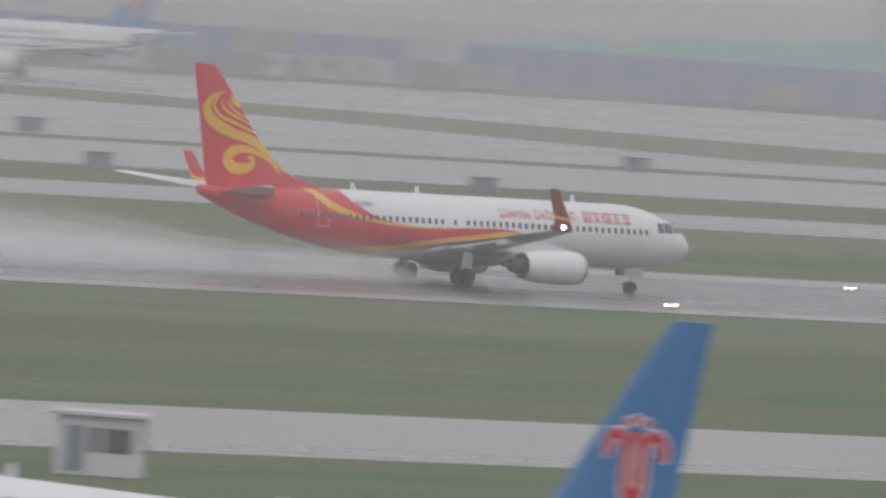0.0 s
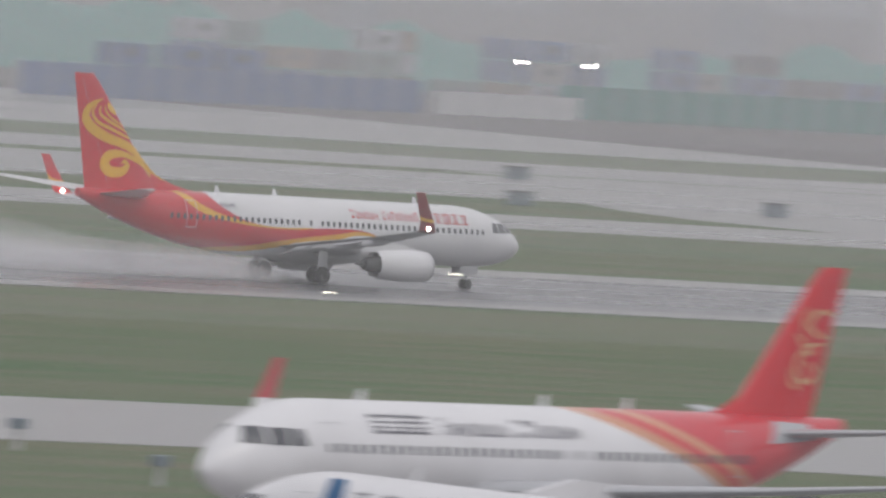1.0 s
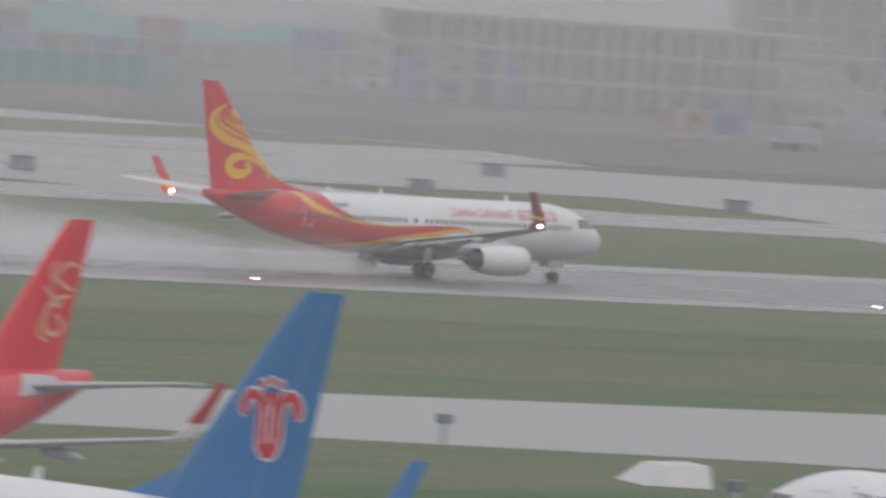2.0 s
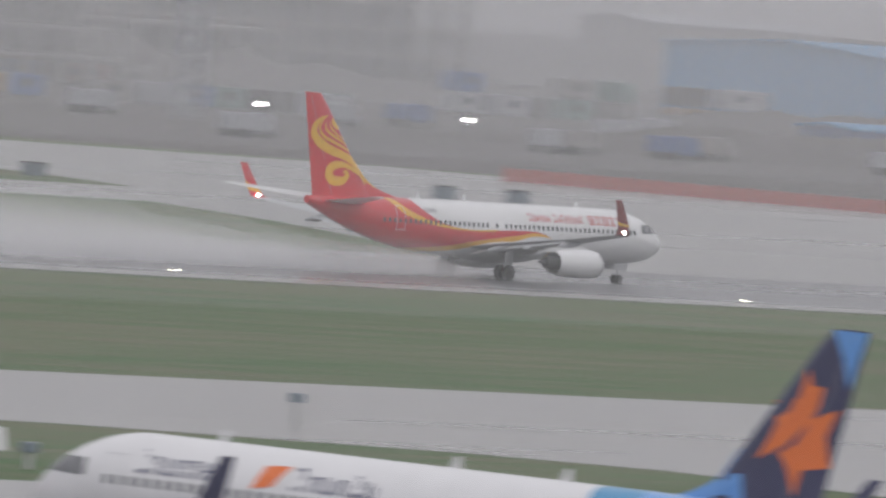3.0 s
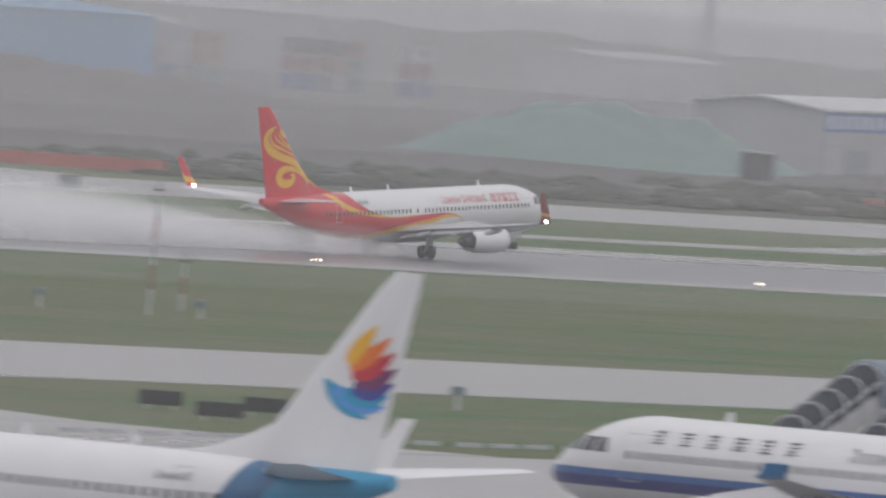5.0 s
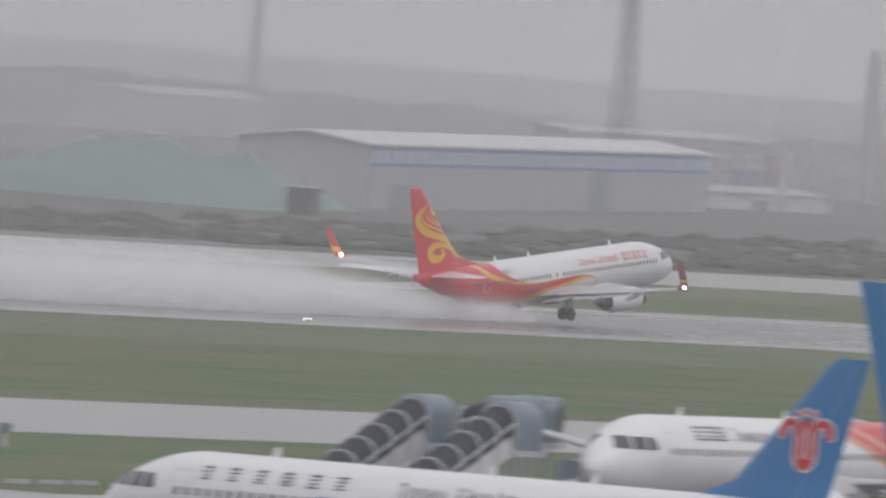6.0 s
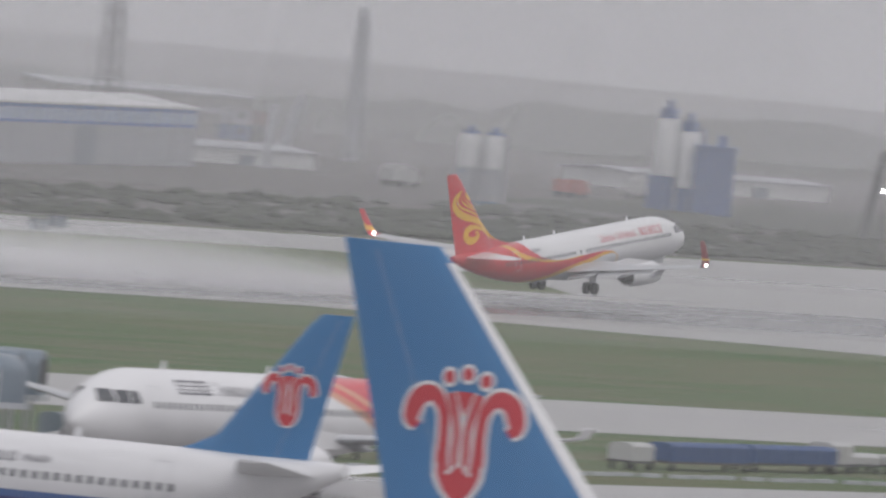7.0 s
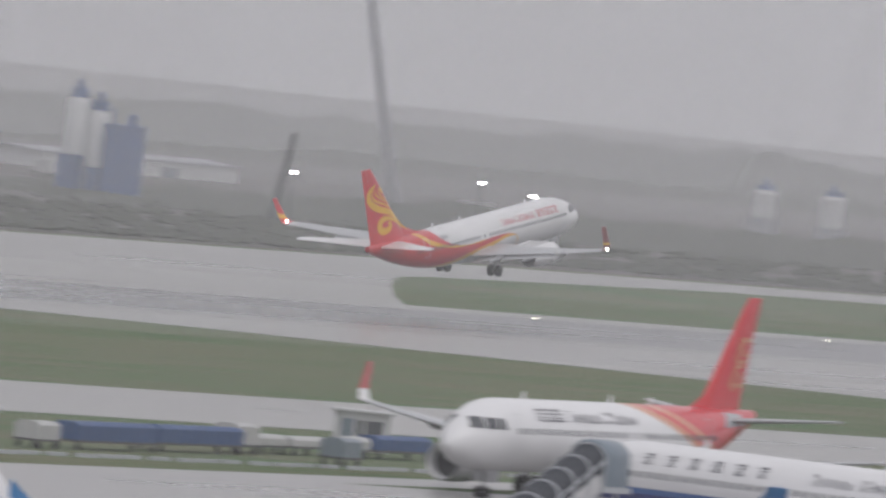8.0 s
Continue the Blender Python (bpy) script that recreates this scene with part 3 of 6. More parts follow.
def flower_decals(scale, x0, z0):
    """A red flower edged in white on a blue fin."""
    def make(s, ob, fin):
        def P(pts):
            return [(x0 + u * scale, z0 + (v if v > 0 else v * 0.76) * scale) for u, v in pts]
        for side in (-1, 1):
            strokes = []
            for q in (-1, 1):
                strokes.append((((q * 0.2, -1.2), (q * 0.37, -0.7), (q * 0.38, 0.0), (q * 0.43, 0.5), (q * 0.68, 0.78), (q * 0.98, 0.66), (q * 1.1, 0.3), (q * 0.96, 0.14)), (0.26, 0.3, 0.25, 0.27, 0.34, 0.4, 0.36, 0.2)))
                strokes.append((((q * 0.08, -1.2), (q * 0.12, -0.5), (q * 0.12, 0.15), (q * 0.3, 0.82)), (0.16, 0.19, 0.19, 0.22)))
            strokes.append((((0, 0.4), (0, 0.62), (0, 0.86)), (0.05, 0.26, 0.42)))
            dots = [(-0.36, 1.12), (0.02, 1.2), (0.4, 1.1)]
            white, red = bmesh.new(), bmesh.new()
            for pts, wd in strokes:
                ribbon(white, s, P(pts), [(q + 0.10) * scale for q in wd], side, 0.03)
                ribbon(red, s, P(pts), [(q - 0.045) * scale for q in wd], side, 0.05)
            for u, v in dots:
                for bm, r, off in ((white, 0.2, 0.035), (red, 0.13, 0.055)):
                    area_on_fin(bm, s, P([(u + r * 0.85 * math.cos(a * math.tau / 16), v + r * math.sin(a * math.tau / 16)) for a in range(16)]), side, off)
            # cup: a toothed rim over a rounded foot
            for bm, grow, off in ((white, 0.09, 0.06), (red, 0.0, 0.08)):
                for i in range(-12, 12):
                    quad = []
                    for k in (i, i + 1):
                        u = k / 12 * (0.46 + grow)
                        tooth = abs((k % 12) / 6 - 1) if k % 12 else 1.0
                        top, low = -0.98 + 0.30 * tooth + grow * 0.8, -1.55 - grow + 0.62 * abs(k / 12) ** 2.6
                        quad.append(((u, low), (u, max(top, low + 0.03))))
                    (a, b), (d, c) = quad
                    vs = [bm.verts.new((x, side * (fin_half(s, x, z) + off), z)) for x, z in P((a, d, c, b))]
                    bm.faces.new(vs)
            part("flower_edge", white, M_WHITE, fin, smooth=False)
            part("flower", red, M_LOGO_RED, fin, smooth=False)
            step = -1 if side > 0 else 1
            xa = s["xn"] - s["nose_len"] - 0.6 if side > 0 else s["xn"] - s["nose_len"] - 8.0
            title_signs(s, xa, s["zc"] + 0.9, 6, 0.62, 0.72, side, step, M_TITLE_DARK, ob)
            title_row(s, xa - 9.9 if side > 0 else xa - 9.5, s["zc"] + 0.85, "5 8", 0.46, 0.6, side, step, M_TITLE_DARK, ob)
            title_row(s, s["xt"] + s["tail_len"] + (1.0 if side > 0 else -1.0), s["zc"] + 0.9, "6", 0.22, 0.3, side, step, M_TITLE_DARK, ob)
    return make


def bird_red_decals(s, ob, fin):
    """A gold bird figure on the red fin, titles on the white."""
    for side in (-1, 1):
        bm = bmesh.new()
        d = s["fin"]["tip"][1] + 19.2
        for pts, wd in ((((-18.6, 9.55), (-17.7, 9.75), (-16.9, 9.3), (-17.3, 8.95), (-18.1, 8.7)), (0.12, 0.3, 0.36, 0.3, 0.2)), (((-17.9, 8.5), (-16.9, 8.35), (-16.3, 7.8), (-16.4, 7.2), (-17.1, 7.0), (-17.6, 7.35), (-17.0, 7.8)), (0.2, 0.34, 0.4, 0.38, 0.34, 0.3, 0.2)), (((-17.0, 9.9), (-16.6, 9.5), (-16.7, 8.6)), (0.1, 0.25, 0.12)), (((-16.1, 8.9), (-16.6, 8.5), (-17.0, 8.1), (-17.5, 8.3)), (0.1, 0.3, 0.3, 0.1)), (((-15.9, 7.6), (-16.0, 7.0), (-16.6, 6.7)), (0.1, 0.3, 0.1))):
            ribbon(bm, s, [(x + d, z) for x, z in pts], [w * 0.62 for w in wd], side)
        part("gold_bird", bm, M_PALEGOLD, fin, smooth=False)
        bm = bmesh.new()
        patch(bm, s, ((-14.0, 4.65), (-17.4, 4.85), (-17.1, 5.42), (-14.9, 5.5)), side, 6, 3, 0.02)
        part("trim_plate", bm, M_GREY, ob, "pale bare plate round the tailplane root")
        step = -1 if side > 0 else 1
        xa = s["xn"] - s["nose_len"] - 2.2 if side > 0 else s["xn"] - s["nose_len"] - 13.6
        title_signs(s, xa, s["zc"] + 0.95, 4, 0.72, 0.12, side, step, M_TITLE_DARK, ob)
        title_row(s, xa + step * 4.0, s["zc"] + 0.95, "8 8", 0.46, 0.62, side, step, M_TITLE_DARK, ob)


def star_decals(s, ob, fin):
    for c in fin.children:
        if c.name.startswith("dorsal_fin"):
            c.data.materials[0] = M_SKY
    for side in (-1, 1):
        bm = bmesh.new()
        area_on_fin(bm, s, [(-17.15, 10.54), (-17.42, 9.98), (-17.9, 9.94), (-17.75, 9.28), (-17.45, 8.74), (-16.5, 7.86), (-15.26, 7.26), (-15.76, 8.04), (-16.02, 8.57), (-15.73, 9.33), (-16.93, 9.51)], side)
        part("orange_star", bm, M_ORANGE, fin, smooth=False)
        bm = bmesh.new()
        area_on_fin(bm, s, [(-18.59, 9.25), (-18.12, 8.27), (-18.33, 7.21), (-17.21, 7.04), (-16.94, 6.09), (-16.6, 7.05), (-16.21, 7.56), (-16.9, 7.93), (-17.5, 8.83)], side)
        part("orange_star", bm, M_ORANGE, fin, smooth=False)
        bm = bmesh.new()
        area_on_fin(bm, s, [(-18.05, 11.95), (-19.55, 11.95), (-19.2, 10.9), (-18.9, 9.9), (-18.6, 11.0)], side, 0.03)
        part("blue_corner", bm, M_SKY, fin, smooth=False)
        bm = bmesh.new()
        area_on_fin(bm, s, [(-12.7, 5.3), (-13.5, 6.35), (-14.45, 7.6), (-14.75, 6.5), (-15.0, 5.3)], side, 0.03)
        part("blue_root", bm, M_SKY, fin, smooth=False)
        step = -1 if side > 0 else 1
        xa = s["xn"] - s["nose_len"] - 0.9 if side > 0 else s["xn"] - s["nose_len"] - 12.0
        title_row(s, xa, s["zc"] + 0.7, "6", 0.55, 0.85, side, step, M_TITLE_NAVY, ob)
        bm = bmesh.new()
        xs = xa + step * 5.3
        patch(bm, s, [(xs + step * u, s["zc"] + v) for u, v in ((0.1, 0.6), (1.0, 0.75), (1.5, 1.5), (0.4, 1.45))], side, 2, 2, 0.03)
        part("orange_mark", bm, M_ORANGE, ob, smooth=False)
        title_row(s, xa + step * 7.2, s["zc"] + 0.7, "6", 0.62, 0.8, side, step, M_TITLE_NAVY, ob)


def wing_bird_decals(s, ob, fin):
    """A bird shaded from blue through purple and red to orange, with feather tips to the rear."""
    ramp = [M_TEAL, M_SKY, M_TEAL, M_INDIGO, M_PURPLE, M_LOGO_RED, M_DEEPORANGE, M_GOLD]
    for side in (-1, 1):
        rows = [((-15.42, 8.54), (-15.93, 8.03), (-16.56, 7.52), (-17.34, 7.18)),
                ((-15.89, 8.18), (-16.65, 7.79), (-17.36, 7.6), (-18.07, 7.67)),
                ((-16.28, 8.06), (-17.09, 7.89), (-17.65, 7.89), (-18.22, 8.08)),
                ((-16.69, 8.26), (-17.33, 8.16), (-17.82, 8.24), (-18.41, 8.54)),
                ((-16.82, 8.55), (-17.44, 8.53), (-17.96, 8.72), (-18.51, 9.11)),
                ((-16.61, 8.79), (-17.3, 8.89), (-17.84, 9.21), (-18.41, 9.7)),
                ((-16.5, 9.04), (-17.05, 9.29), (-17.62, 9.68), (-18.2, 10.24)),
                ((-16.47, 9.16), (-16.72, 9.58), (-17.12, 10.06), (-17.59, 10.62))]
        for k, (pts, m) in enumerate(zip(rows, ramp)):
            bm = bmesh.new()
            ribbon(bm, s, pts, (0.08 if k == 0 else 0.45, 0.62, 0.5, 0.04), side, 0.03 + 0.002 * k)
            part("bird_feather", bm, m, fin, smooth=False)
        step = -1 if side > 0 else 1
        xa = s["xn"] - s["nose_len"] - 0.6 if side > 0 else s["xn"] - s["nose_len"] - 13.5
        title_signs(s, xa, s["zc"] + 0.72, 4, 0.66, 0.3, side, step, M_TITLE_DARK, ob)
        title_row(s, xa + step * 4.6, s["zc"] + 0.72, "7 8", 0.5, 0.66, side, step, M_TITLE_DARK, ob)
        title_row(s, -9.0 if side > 0 else -10.6, s["zc"] + 0.9, "6", 0.25, 0.34, side, step, M_TITLE_DARK, ob)


M_PALEGOLD = surface("pale_gold", (0.62, 0.36, 0.20), 0.4, vary=0.06)
M_TITLE_NAVY = surface("title_navy", (0.03, 0.035, 0.10), 0.4, vary=0.05)
M_INDIGO = surface("logo_indigo", (0.05, 0.05, 0.28), 0.4, vary=0.06)
M_DEEPORANGE = surface("logo_orange", (0.72, 0.16, 0.02), 0.4, vary=0.06)

SKIN_CURL = livery("red_gold_white_skin", WHITE, [
    (RED, None, ((-25, 9), (-9.2, 8.0), (-8.2, 5.2), (-7.3, 4.45), (-4.8, 3.62), (-2, 3.42), (2, 3.56), (4.6, 3.5), (6.2, 2.9), (7.0, 0.6), (25, 0))),
    (GOLD, ((-25, 9), (-11.5, 5.6), (-9.3, 4.15), (-6.6, 3.62), (-3, 3.36), (0.5, 3.5), (25, 9)), ((-25, 9), (-10.6, 5.5), (-9.0, 4.55), (-6.6, 3.86), (-3, 3.46), (0.5, 3.5), (25, 0))),
    (GOLD, None, ((-25, 0), (-12, 1.2), (-9, 1.75), (-5, 2.15), (-2, 2.65), (2, 3.15), (4.6, 3.42), (6.2, 2.9), (7.0, 0.6), (25, 0))),
    (WHITE, None, ((-25, 0), (-12, 0.9), (-9, 1.5), (-5, 1.75), (-2, 2.2), (2, 2.75), (4.6, 3.2), (5.8, 3.1), (7.0, 0.6), (25, 0)))])


SKIN_CURL_TIP = livery("red_gold_winglet", RED, [(GOLD, ((-25, 4.6), (-6.4, 5.3), (-5.0, 4.7), (25, 4.7)), ((-25, 5.4), (-6.4, 6.1), (-5.0, 5.15), (25, 5.15)))], rough=0.3)

SKIN_CURL_TIP_DARK = livery("maroon_gold_winglet", (0.22, 0.012, 0.018), [(GOLD, ((-25, 4.9), (-6.4, 5.3), (-5.0, 4.9), (25, 4.7)), ((-25, 5.2), (-6.4, 5.65), (-5.0, 5.1), (25, 5.0)))], rough=0.3)


SKIN_RED_TIP = livery("red_winglet_white_foot", (0.42, 0.02, 0.03), [(WHITE, None, ((-25, 4.75), (25, 4.75)))], rough=0.3)


def slanted(name, base, bands, rough=0.3):
    """Skin with bands that slant down and aft: colour, x at the crown, x at the belly, in order from the nose; z from 1.7 to 5.9."""
    m, nt, b = nodes_of(name)
    tc = nt.nodes.new("ShaderNodeTexCoord")
    sep = nt.nodes.new("ShaderNodeSeparateXYZ")
    nt.links.new(tc.outputs["Object"], sep.inputs[0])
    col = base
    for colour, top, low, bow in bands:
        u = math_node(nt, "DIVIDE", math_node(nt, "SUBTRACT", 5.9, sep.outputs[2]), 4.2)
        ub = math_node(nt, "POWER", math_node(nt, "MAXIMUM", u, 0.0), bow)
        edge = math_node(nt, "ADD", math_node(nt, "MULTIPLY", ub, low - top), top)
        s = math_node(nt, "ADD", math_node(nt, "MULTIPLY", math_node(nt, "SUBTRACT", edge, sep.outputs[0]), 20.0), 0.5)
        s.node.use_clamp = True
        col = mixed(nt, s, col, colour)
    n1 = add(nt, "TexNoise", Scale=0.8, Detail=5.0)
    nt.links.new(tc.outputs["Object"], n1.inputs["Vector"])
    g = add(nt, "MapRange", From_Min=0.35, From_Max=0.8, To_Min=0.0, To_Max=0.12)
    nt.links.new(n1.outputs[0], g.inputs["Value"])
    nt.links.new(mixed(nt, g.outputs[0], col, (0.3, 0.3, 0.3)), b.inputs["Base Color"])
    b.inputs["Roughness"].default_value = rough
    b.inputs["Coat Weight"].default_value = 0.3
    return m


SKIN_RED_TAIL = slanted("red_tail_skin", WHITE, [((0.60, 0.28, 0.16), -1.6, -14.2, 0.85), ((0.60, 0.05, 0.05), -3.2, -15.0, 0.85), ((0.62, 0.30, 0.17), -4.6, -15.8, 0.85), ((0.58, 0.025, 0.04), -5.6, -16.5, 0.85)])
SKIN_STAR = slanted("blue_tail_skin", WHITE, [((0.03, 0.26, 0.50), -8.5, -10.5, 1.0), ((0.12, 0.33, 0.70), -10.6, -13.0, 1.0), (WHITE, -17.3, -14.5, 1.0)])
SKIN_WING_BIRD = slanted("white_teal_skin", WHITE, [((0.02, 0.12, 0.26), -13.0, -10.5, 1.0), ((0.02, 0.27, 0.48), -15.0, -12.0, 1.0)])
NAVY_STRIPE = (0.035, 0.05, 0.20)
SKIN_FLOWER = livery("white_blue_belly_skin", WHITE, [((0.06, 0.14, 0.36), None, ((-25, 3.36), (25, 3.36))), (NAVY_STRIPE, None, ((-25, 3.05), (25, 3.05))), ((0.6, 0.6, 0.62), None, ((-25, 2.6), (25, 2.6)))])


# ---- the field ----
def wet(name, colour, rough, scale, stretch):
    """Wet paving: puddles and dull patches, long streaks along the way."""
    m, nt, b = nodes_of(name)
    tc = nt.nodes.new("ShaderNodeTexCoord")
    mp = add(nt, "Mapping")
    mp.inputs["Scale"].default_value = (1 / stretch, 1.0, 1.0)
    nt.links.new(tc.outputs["Object"], mp.inputs[0])
    n1, n2 = add(nt, "TexNoise", Scale=scale, Detail=3.0, Roughness=0.5), add(nt, "TexNoise", Scale=scale * 12, Detail=2.0)
    for n in (n1, n2):
        nt.links.new(mp.outputs[0], n.inputs["Vector"])
    s = math_node(nt, "ADD", math_node(nt, "MULTIPLY", n1.outputs[0], 0.95), math_node(nt, "MULTIPLY", n2.outputs[0], 0.05))
    mr = add(nt, "MapRange", From_Min=0.35, From_Max=0.65, To_Min=rough[0], To_Max=rough[1])
    nt.links.new(s, mr.inputs["Value"])
    nt.links.new(mr.outputs[0], b.inputs["Roughness"])
    nt.links.new(mixed(nt, s, tuple(c * 0.7 for c in colour), tuple(c * 1.3 for c in colour)), b.inputs["Base Color"])
    return m


def grassland(name, a, b_, c):
    m, nt, b = nodes_of(name)
    tc = nt.nodes.new("ShaderNodeTexCoord")
    mp = add(nt, "Mapping")
    mp.inputs["Scale"].default_value = (0.22, 1.0, 1.0)
    nt.links.new(tc.outputs["Object"], mp.inputs[0])
    n1, n2, n3 = add(nt, "TexNoise", Scale=0.035, Detail=5.0), add(nt, "TexNoise", Scale=0.16, Detail=8.0, Roughness=0.75), add(nt, "TexNoise", Scale=2.5, Detail=3.0)
    for n in (n1, n2):
        nt.links.new(mp.outputs[0], n.inputs["Vector"])
    nt.links.new(tc.outputs["Object"], n3.inputs["Vector"])
    f1 = add(nt, "MapRange", From_Min=0.38, From_Max=0.62)
    nt.links.new(n1.outputs[0], f1.inputs["Value"])
    f2 = add(nt, "MapRange", From_Min=0.42, From_Max=0.66)
    nt.links.new(n2.outputs[0], f2.inputs["Value"])
    col = mixed(nt, math_node(nt, "MULTIPLY", f2.outputs[0], 0.75), mixed(nt, f1.outputs[0], a, b_), c)
    nt.links.new(col, b.inputs["Base Color"])
    b.inputs["Roughness"].default_value = 0.9
    b.inputs["Specular IOR Level"].default_value = 0.15
    bp = add(nt, "Bump", Strength=0.6, Distance=0.15)
    nt.links.new(n3.outputs[0], bp.inputs["Height"])
    nt.links.new(bp.outputs[0], b.inputs["Normal"])
    return m


M_GRASS = grassland("airfield_grass", (0.070, 0.132, 0.054), (0.114, 0.146, 0.076), (0.175, 0.150, 0.104))
M_RUNWAY = wet("wet_runway", (0.10, 0.10, 0.105), (0.265, 0.285), 0.05, 14.0)
M_TAXI = wet("wet_concrete", (0.24, 0.235, 0.225), (0.27, 0.30), 0.06, 12.0)
M_APRON = wet("wet_apron", (0.26, 0.255, 0.25), (0.27, 0.30), 0.05, 6.0)
M_LINE = surface("faded_white_line", (0.55, 0.55, 0.53), 0.4, vary=0.2)
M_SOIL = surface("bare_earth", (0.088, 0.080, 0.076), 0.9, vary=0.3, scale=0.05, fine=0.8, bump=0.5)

X0, X1 = -300.0, 3600.0


RISE, FOOT, HEAD = 2.2, 690.0, 425.0


def level(y):
    """The field rises gently from the runway towards the apron."""
    return RISE * min(1.0, max(0.0, (FOOT - y) / (FOOT - HEAD)))


def lie(x, y):
    """A place of the flat plan, moved along its line to the eye until it lies on the rising field."""
    s = 1.0
    for _ in range(40):
        s = 1 - level(y * s) / EYE[2]
    return x * s, y * s, level(y * s)


def spot(x, y, turn=0.0, up=0.0):
    px, py, pz = lie(x, y)
    return pose(px, py, pz + up, 0, 0, turn)


bm = bmesh.new()
rows = [[bm.verts.new((x, y, level(y))) for x in (-4000, 7000)] for y in (-3000, HEAD, FOOT, 8000)]
for a, b in zip(rows, rows[1:]):
    bm.faces.new((a[0], a[1], b[1], b[0]))
tagged(part("ground", bm, M_GRASS, None, "", False), "damp mown airfield grass with worn brown patches", "ground", "", "structure")


def paving(name, outline, top, mat, label):
    """A paved sheet with a free outline."""
    bm = bmesh.new()
    low, up = [[bm.verts.new((*lie(x, y)[:2], lie(x, y)[2] + z)) for x, y in outline] for z in (top - 0.06, top)]
    bm.faces.new(up)
    for i in range(len(up)):
        j = (i + 1) % len(up)
        bm.faces.new((low[i], low[j], up[j], up[i]))
    return tagged(part(name, bm, mat, None, "", False), label, "", "", "structure")


WET = "wet concrete paving beyond the runway"
paving("runway", [(X0, RUNWAY_Y - 29), (X1, RUNWAY_Y - 29), (X1, RUNWAY_Y + 35), (X0, RUNWAY_Y + 35)], 0.03, M_RUNWAY, "wet grey runway with standing water")
paving("taxiway_near", [(X0, 518), (X1, 518), (X1, 557), (X0, 557)], 0.03, M_TAXI, "wet light grey concrete taxiway")
paving("apron", [(X0, 120), (X1, 120), (X1, 476), (860, 476), (720, 459.5), (X0, 461)], 0.03, M_APRON, "wet concrete aircraft apron")
for y0, y1 in ((RUNWAY_Y - 28.9, RUNWAY_Y - 22.5), (RUNWAY_Y + 24.0, RUNWAY_Y + 34.9)):
    paving("runway_shoulder", [(X0, y0), (X1, y0), (X1, y1), (X0, y1)], 0.055, M_TAXI, "paler wet shoulder along the runway")
# link between apron and taxiway, rounded where it leaves the grass
paving("taxiway_link", [(556, 460), (561, 468), (562, 478), (562, 488), (556, 496), (539, 507), (499, 518.5), (672, 518.5), (642, 514), (630, 510), (627, 504), (622, 492), (619, 478), (624, 468), (632, 460)], 0.026, M_TAXI, "wet concrete link between apron and taxiway")
# exit that leaves the runway at a slant
paving("runway_exit", [(1060, 693), (1100, 668), (1125, 645), (1146, 622), (1175, 590), (1215, 556), (1380, 556), (1330, 600), (1290, 660), (1280, 693)], 0.026, M_TAXI, "wet runway exit widening towards the taxiway")
paving("taxiway_far", [(X0, 847), (870, 846), (1050, 832), (1300, 834), (1440, 846), (1560, 876), (1700, 888), (X1, 888), (X1, 915), (1665, 911), (1513, 898), (1408, 884), (1250, 874), (1120, 872), (1050, 878), (X0, 878)], 0.03, M_TAXI, WET)
paving("taxiway_far", [(X0, 923), (1128, 919), (1100, 958), (1040, 984), (X0, 984)], 0.03, M_TAXI, WET)
paving("taxiway_far", [(X0, 996), (1000, 996), (1050, 1015), (1075, 1060), (1060, 1110), (1035, 1225), (1010, 1240), (X0, 1262)], 0.03, M_TAXI, WET)
paving("grass_strip", [(X0, 1158), (862, 1158), (889, 1131), (905, 1100), (925, 1076), (984, 1072), (1042, 1078), (1066, 1082), (1074, 1050), (985, 1030), (947, 1032), (855, 1036), (850, 1070), (845, 1100), (830, 1127), (X0, 1127)], 0.045, M_GRASS, "narrow strip of grass bending between the far pavings")
paving("taxiway_link", [(842, 754), (868, 786), (888, 815), (905, 845), (1062, 840), (1040, 824), (1000, 796), (972, 754)], 0.026, M_TAXI, WET)
paving("service_road", [(972, 772), (1000, 775), (1060, 777), (1130, 784), (1170, 800), (1166, 806), (1126, 791), (1060, 784), (998, 782), (980, 782)], 0.028, M_TAXI, "narrow wet service road through the grass")
paving("taxiway_link", [(1196, 750), (1225, 772), (1250, 796), (1285, 838), (1450, 850), (1422, 839), (1375, 812), (1320, 779), (1285, 757), (1272, 749)], 0.026, M_TAXI, WET)
paving("taxiway_link", [(851, 874), (846, 892), (850, 905), (862, 926), (912, 926), (903, 905), (905, 895), (915, 874)], 0.026, M_TAXI, WET)
paving("taxiway_link", [(988, 874), (994, 895), (985, 926), (1010, 926), (1004, 896), (1012, 874)], 0.026, M_TAXI, WET)
paving("taxiway_link", [(900, 838), (1010, 830), (1080, 838), (1130, 876), (1125, 925), (1090, 986), (1010, 1004), (975, 990), (958, 940), (950, 900), (935, 868)], 0.024, M_TAXI, WET)
paving("taxiway_link", [(905, 960), (915, 975), (910, 994), (984, 994), (980, 978), (988, 960)], 0.026, M_TAXI, WET)
# churned earth of the building ground
paving("building_ground", [(1180, 878), (1400, 888), (1520, 904), (1665, 917), (X1, 921), (6000, 2500), (6000, 5000), (-200, 5000), (200, 1260), (1020, 1235), (1060, 1010), (1140, 960)], 0.02, M_SOIL, "muddy grey-brown building ground with ruts")


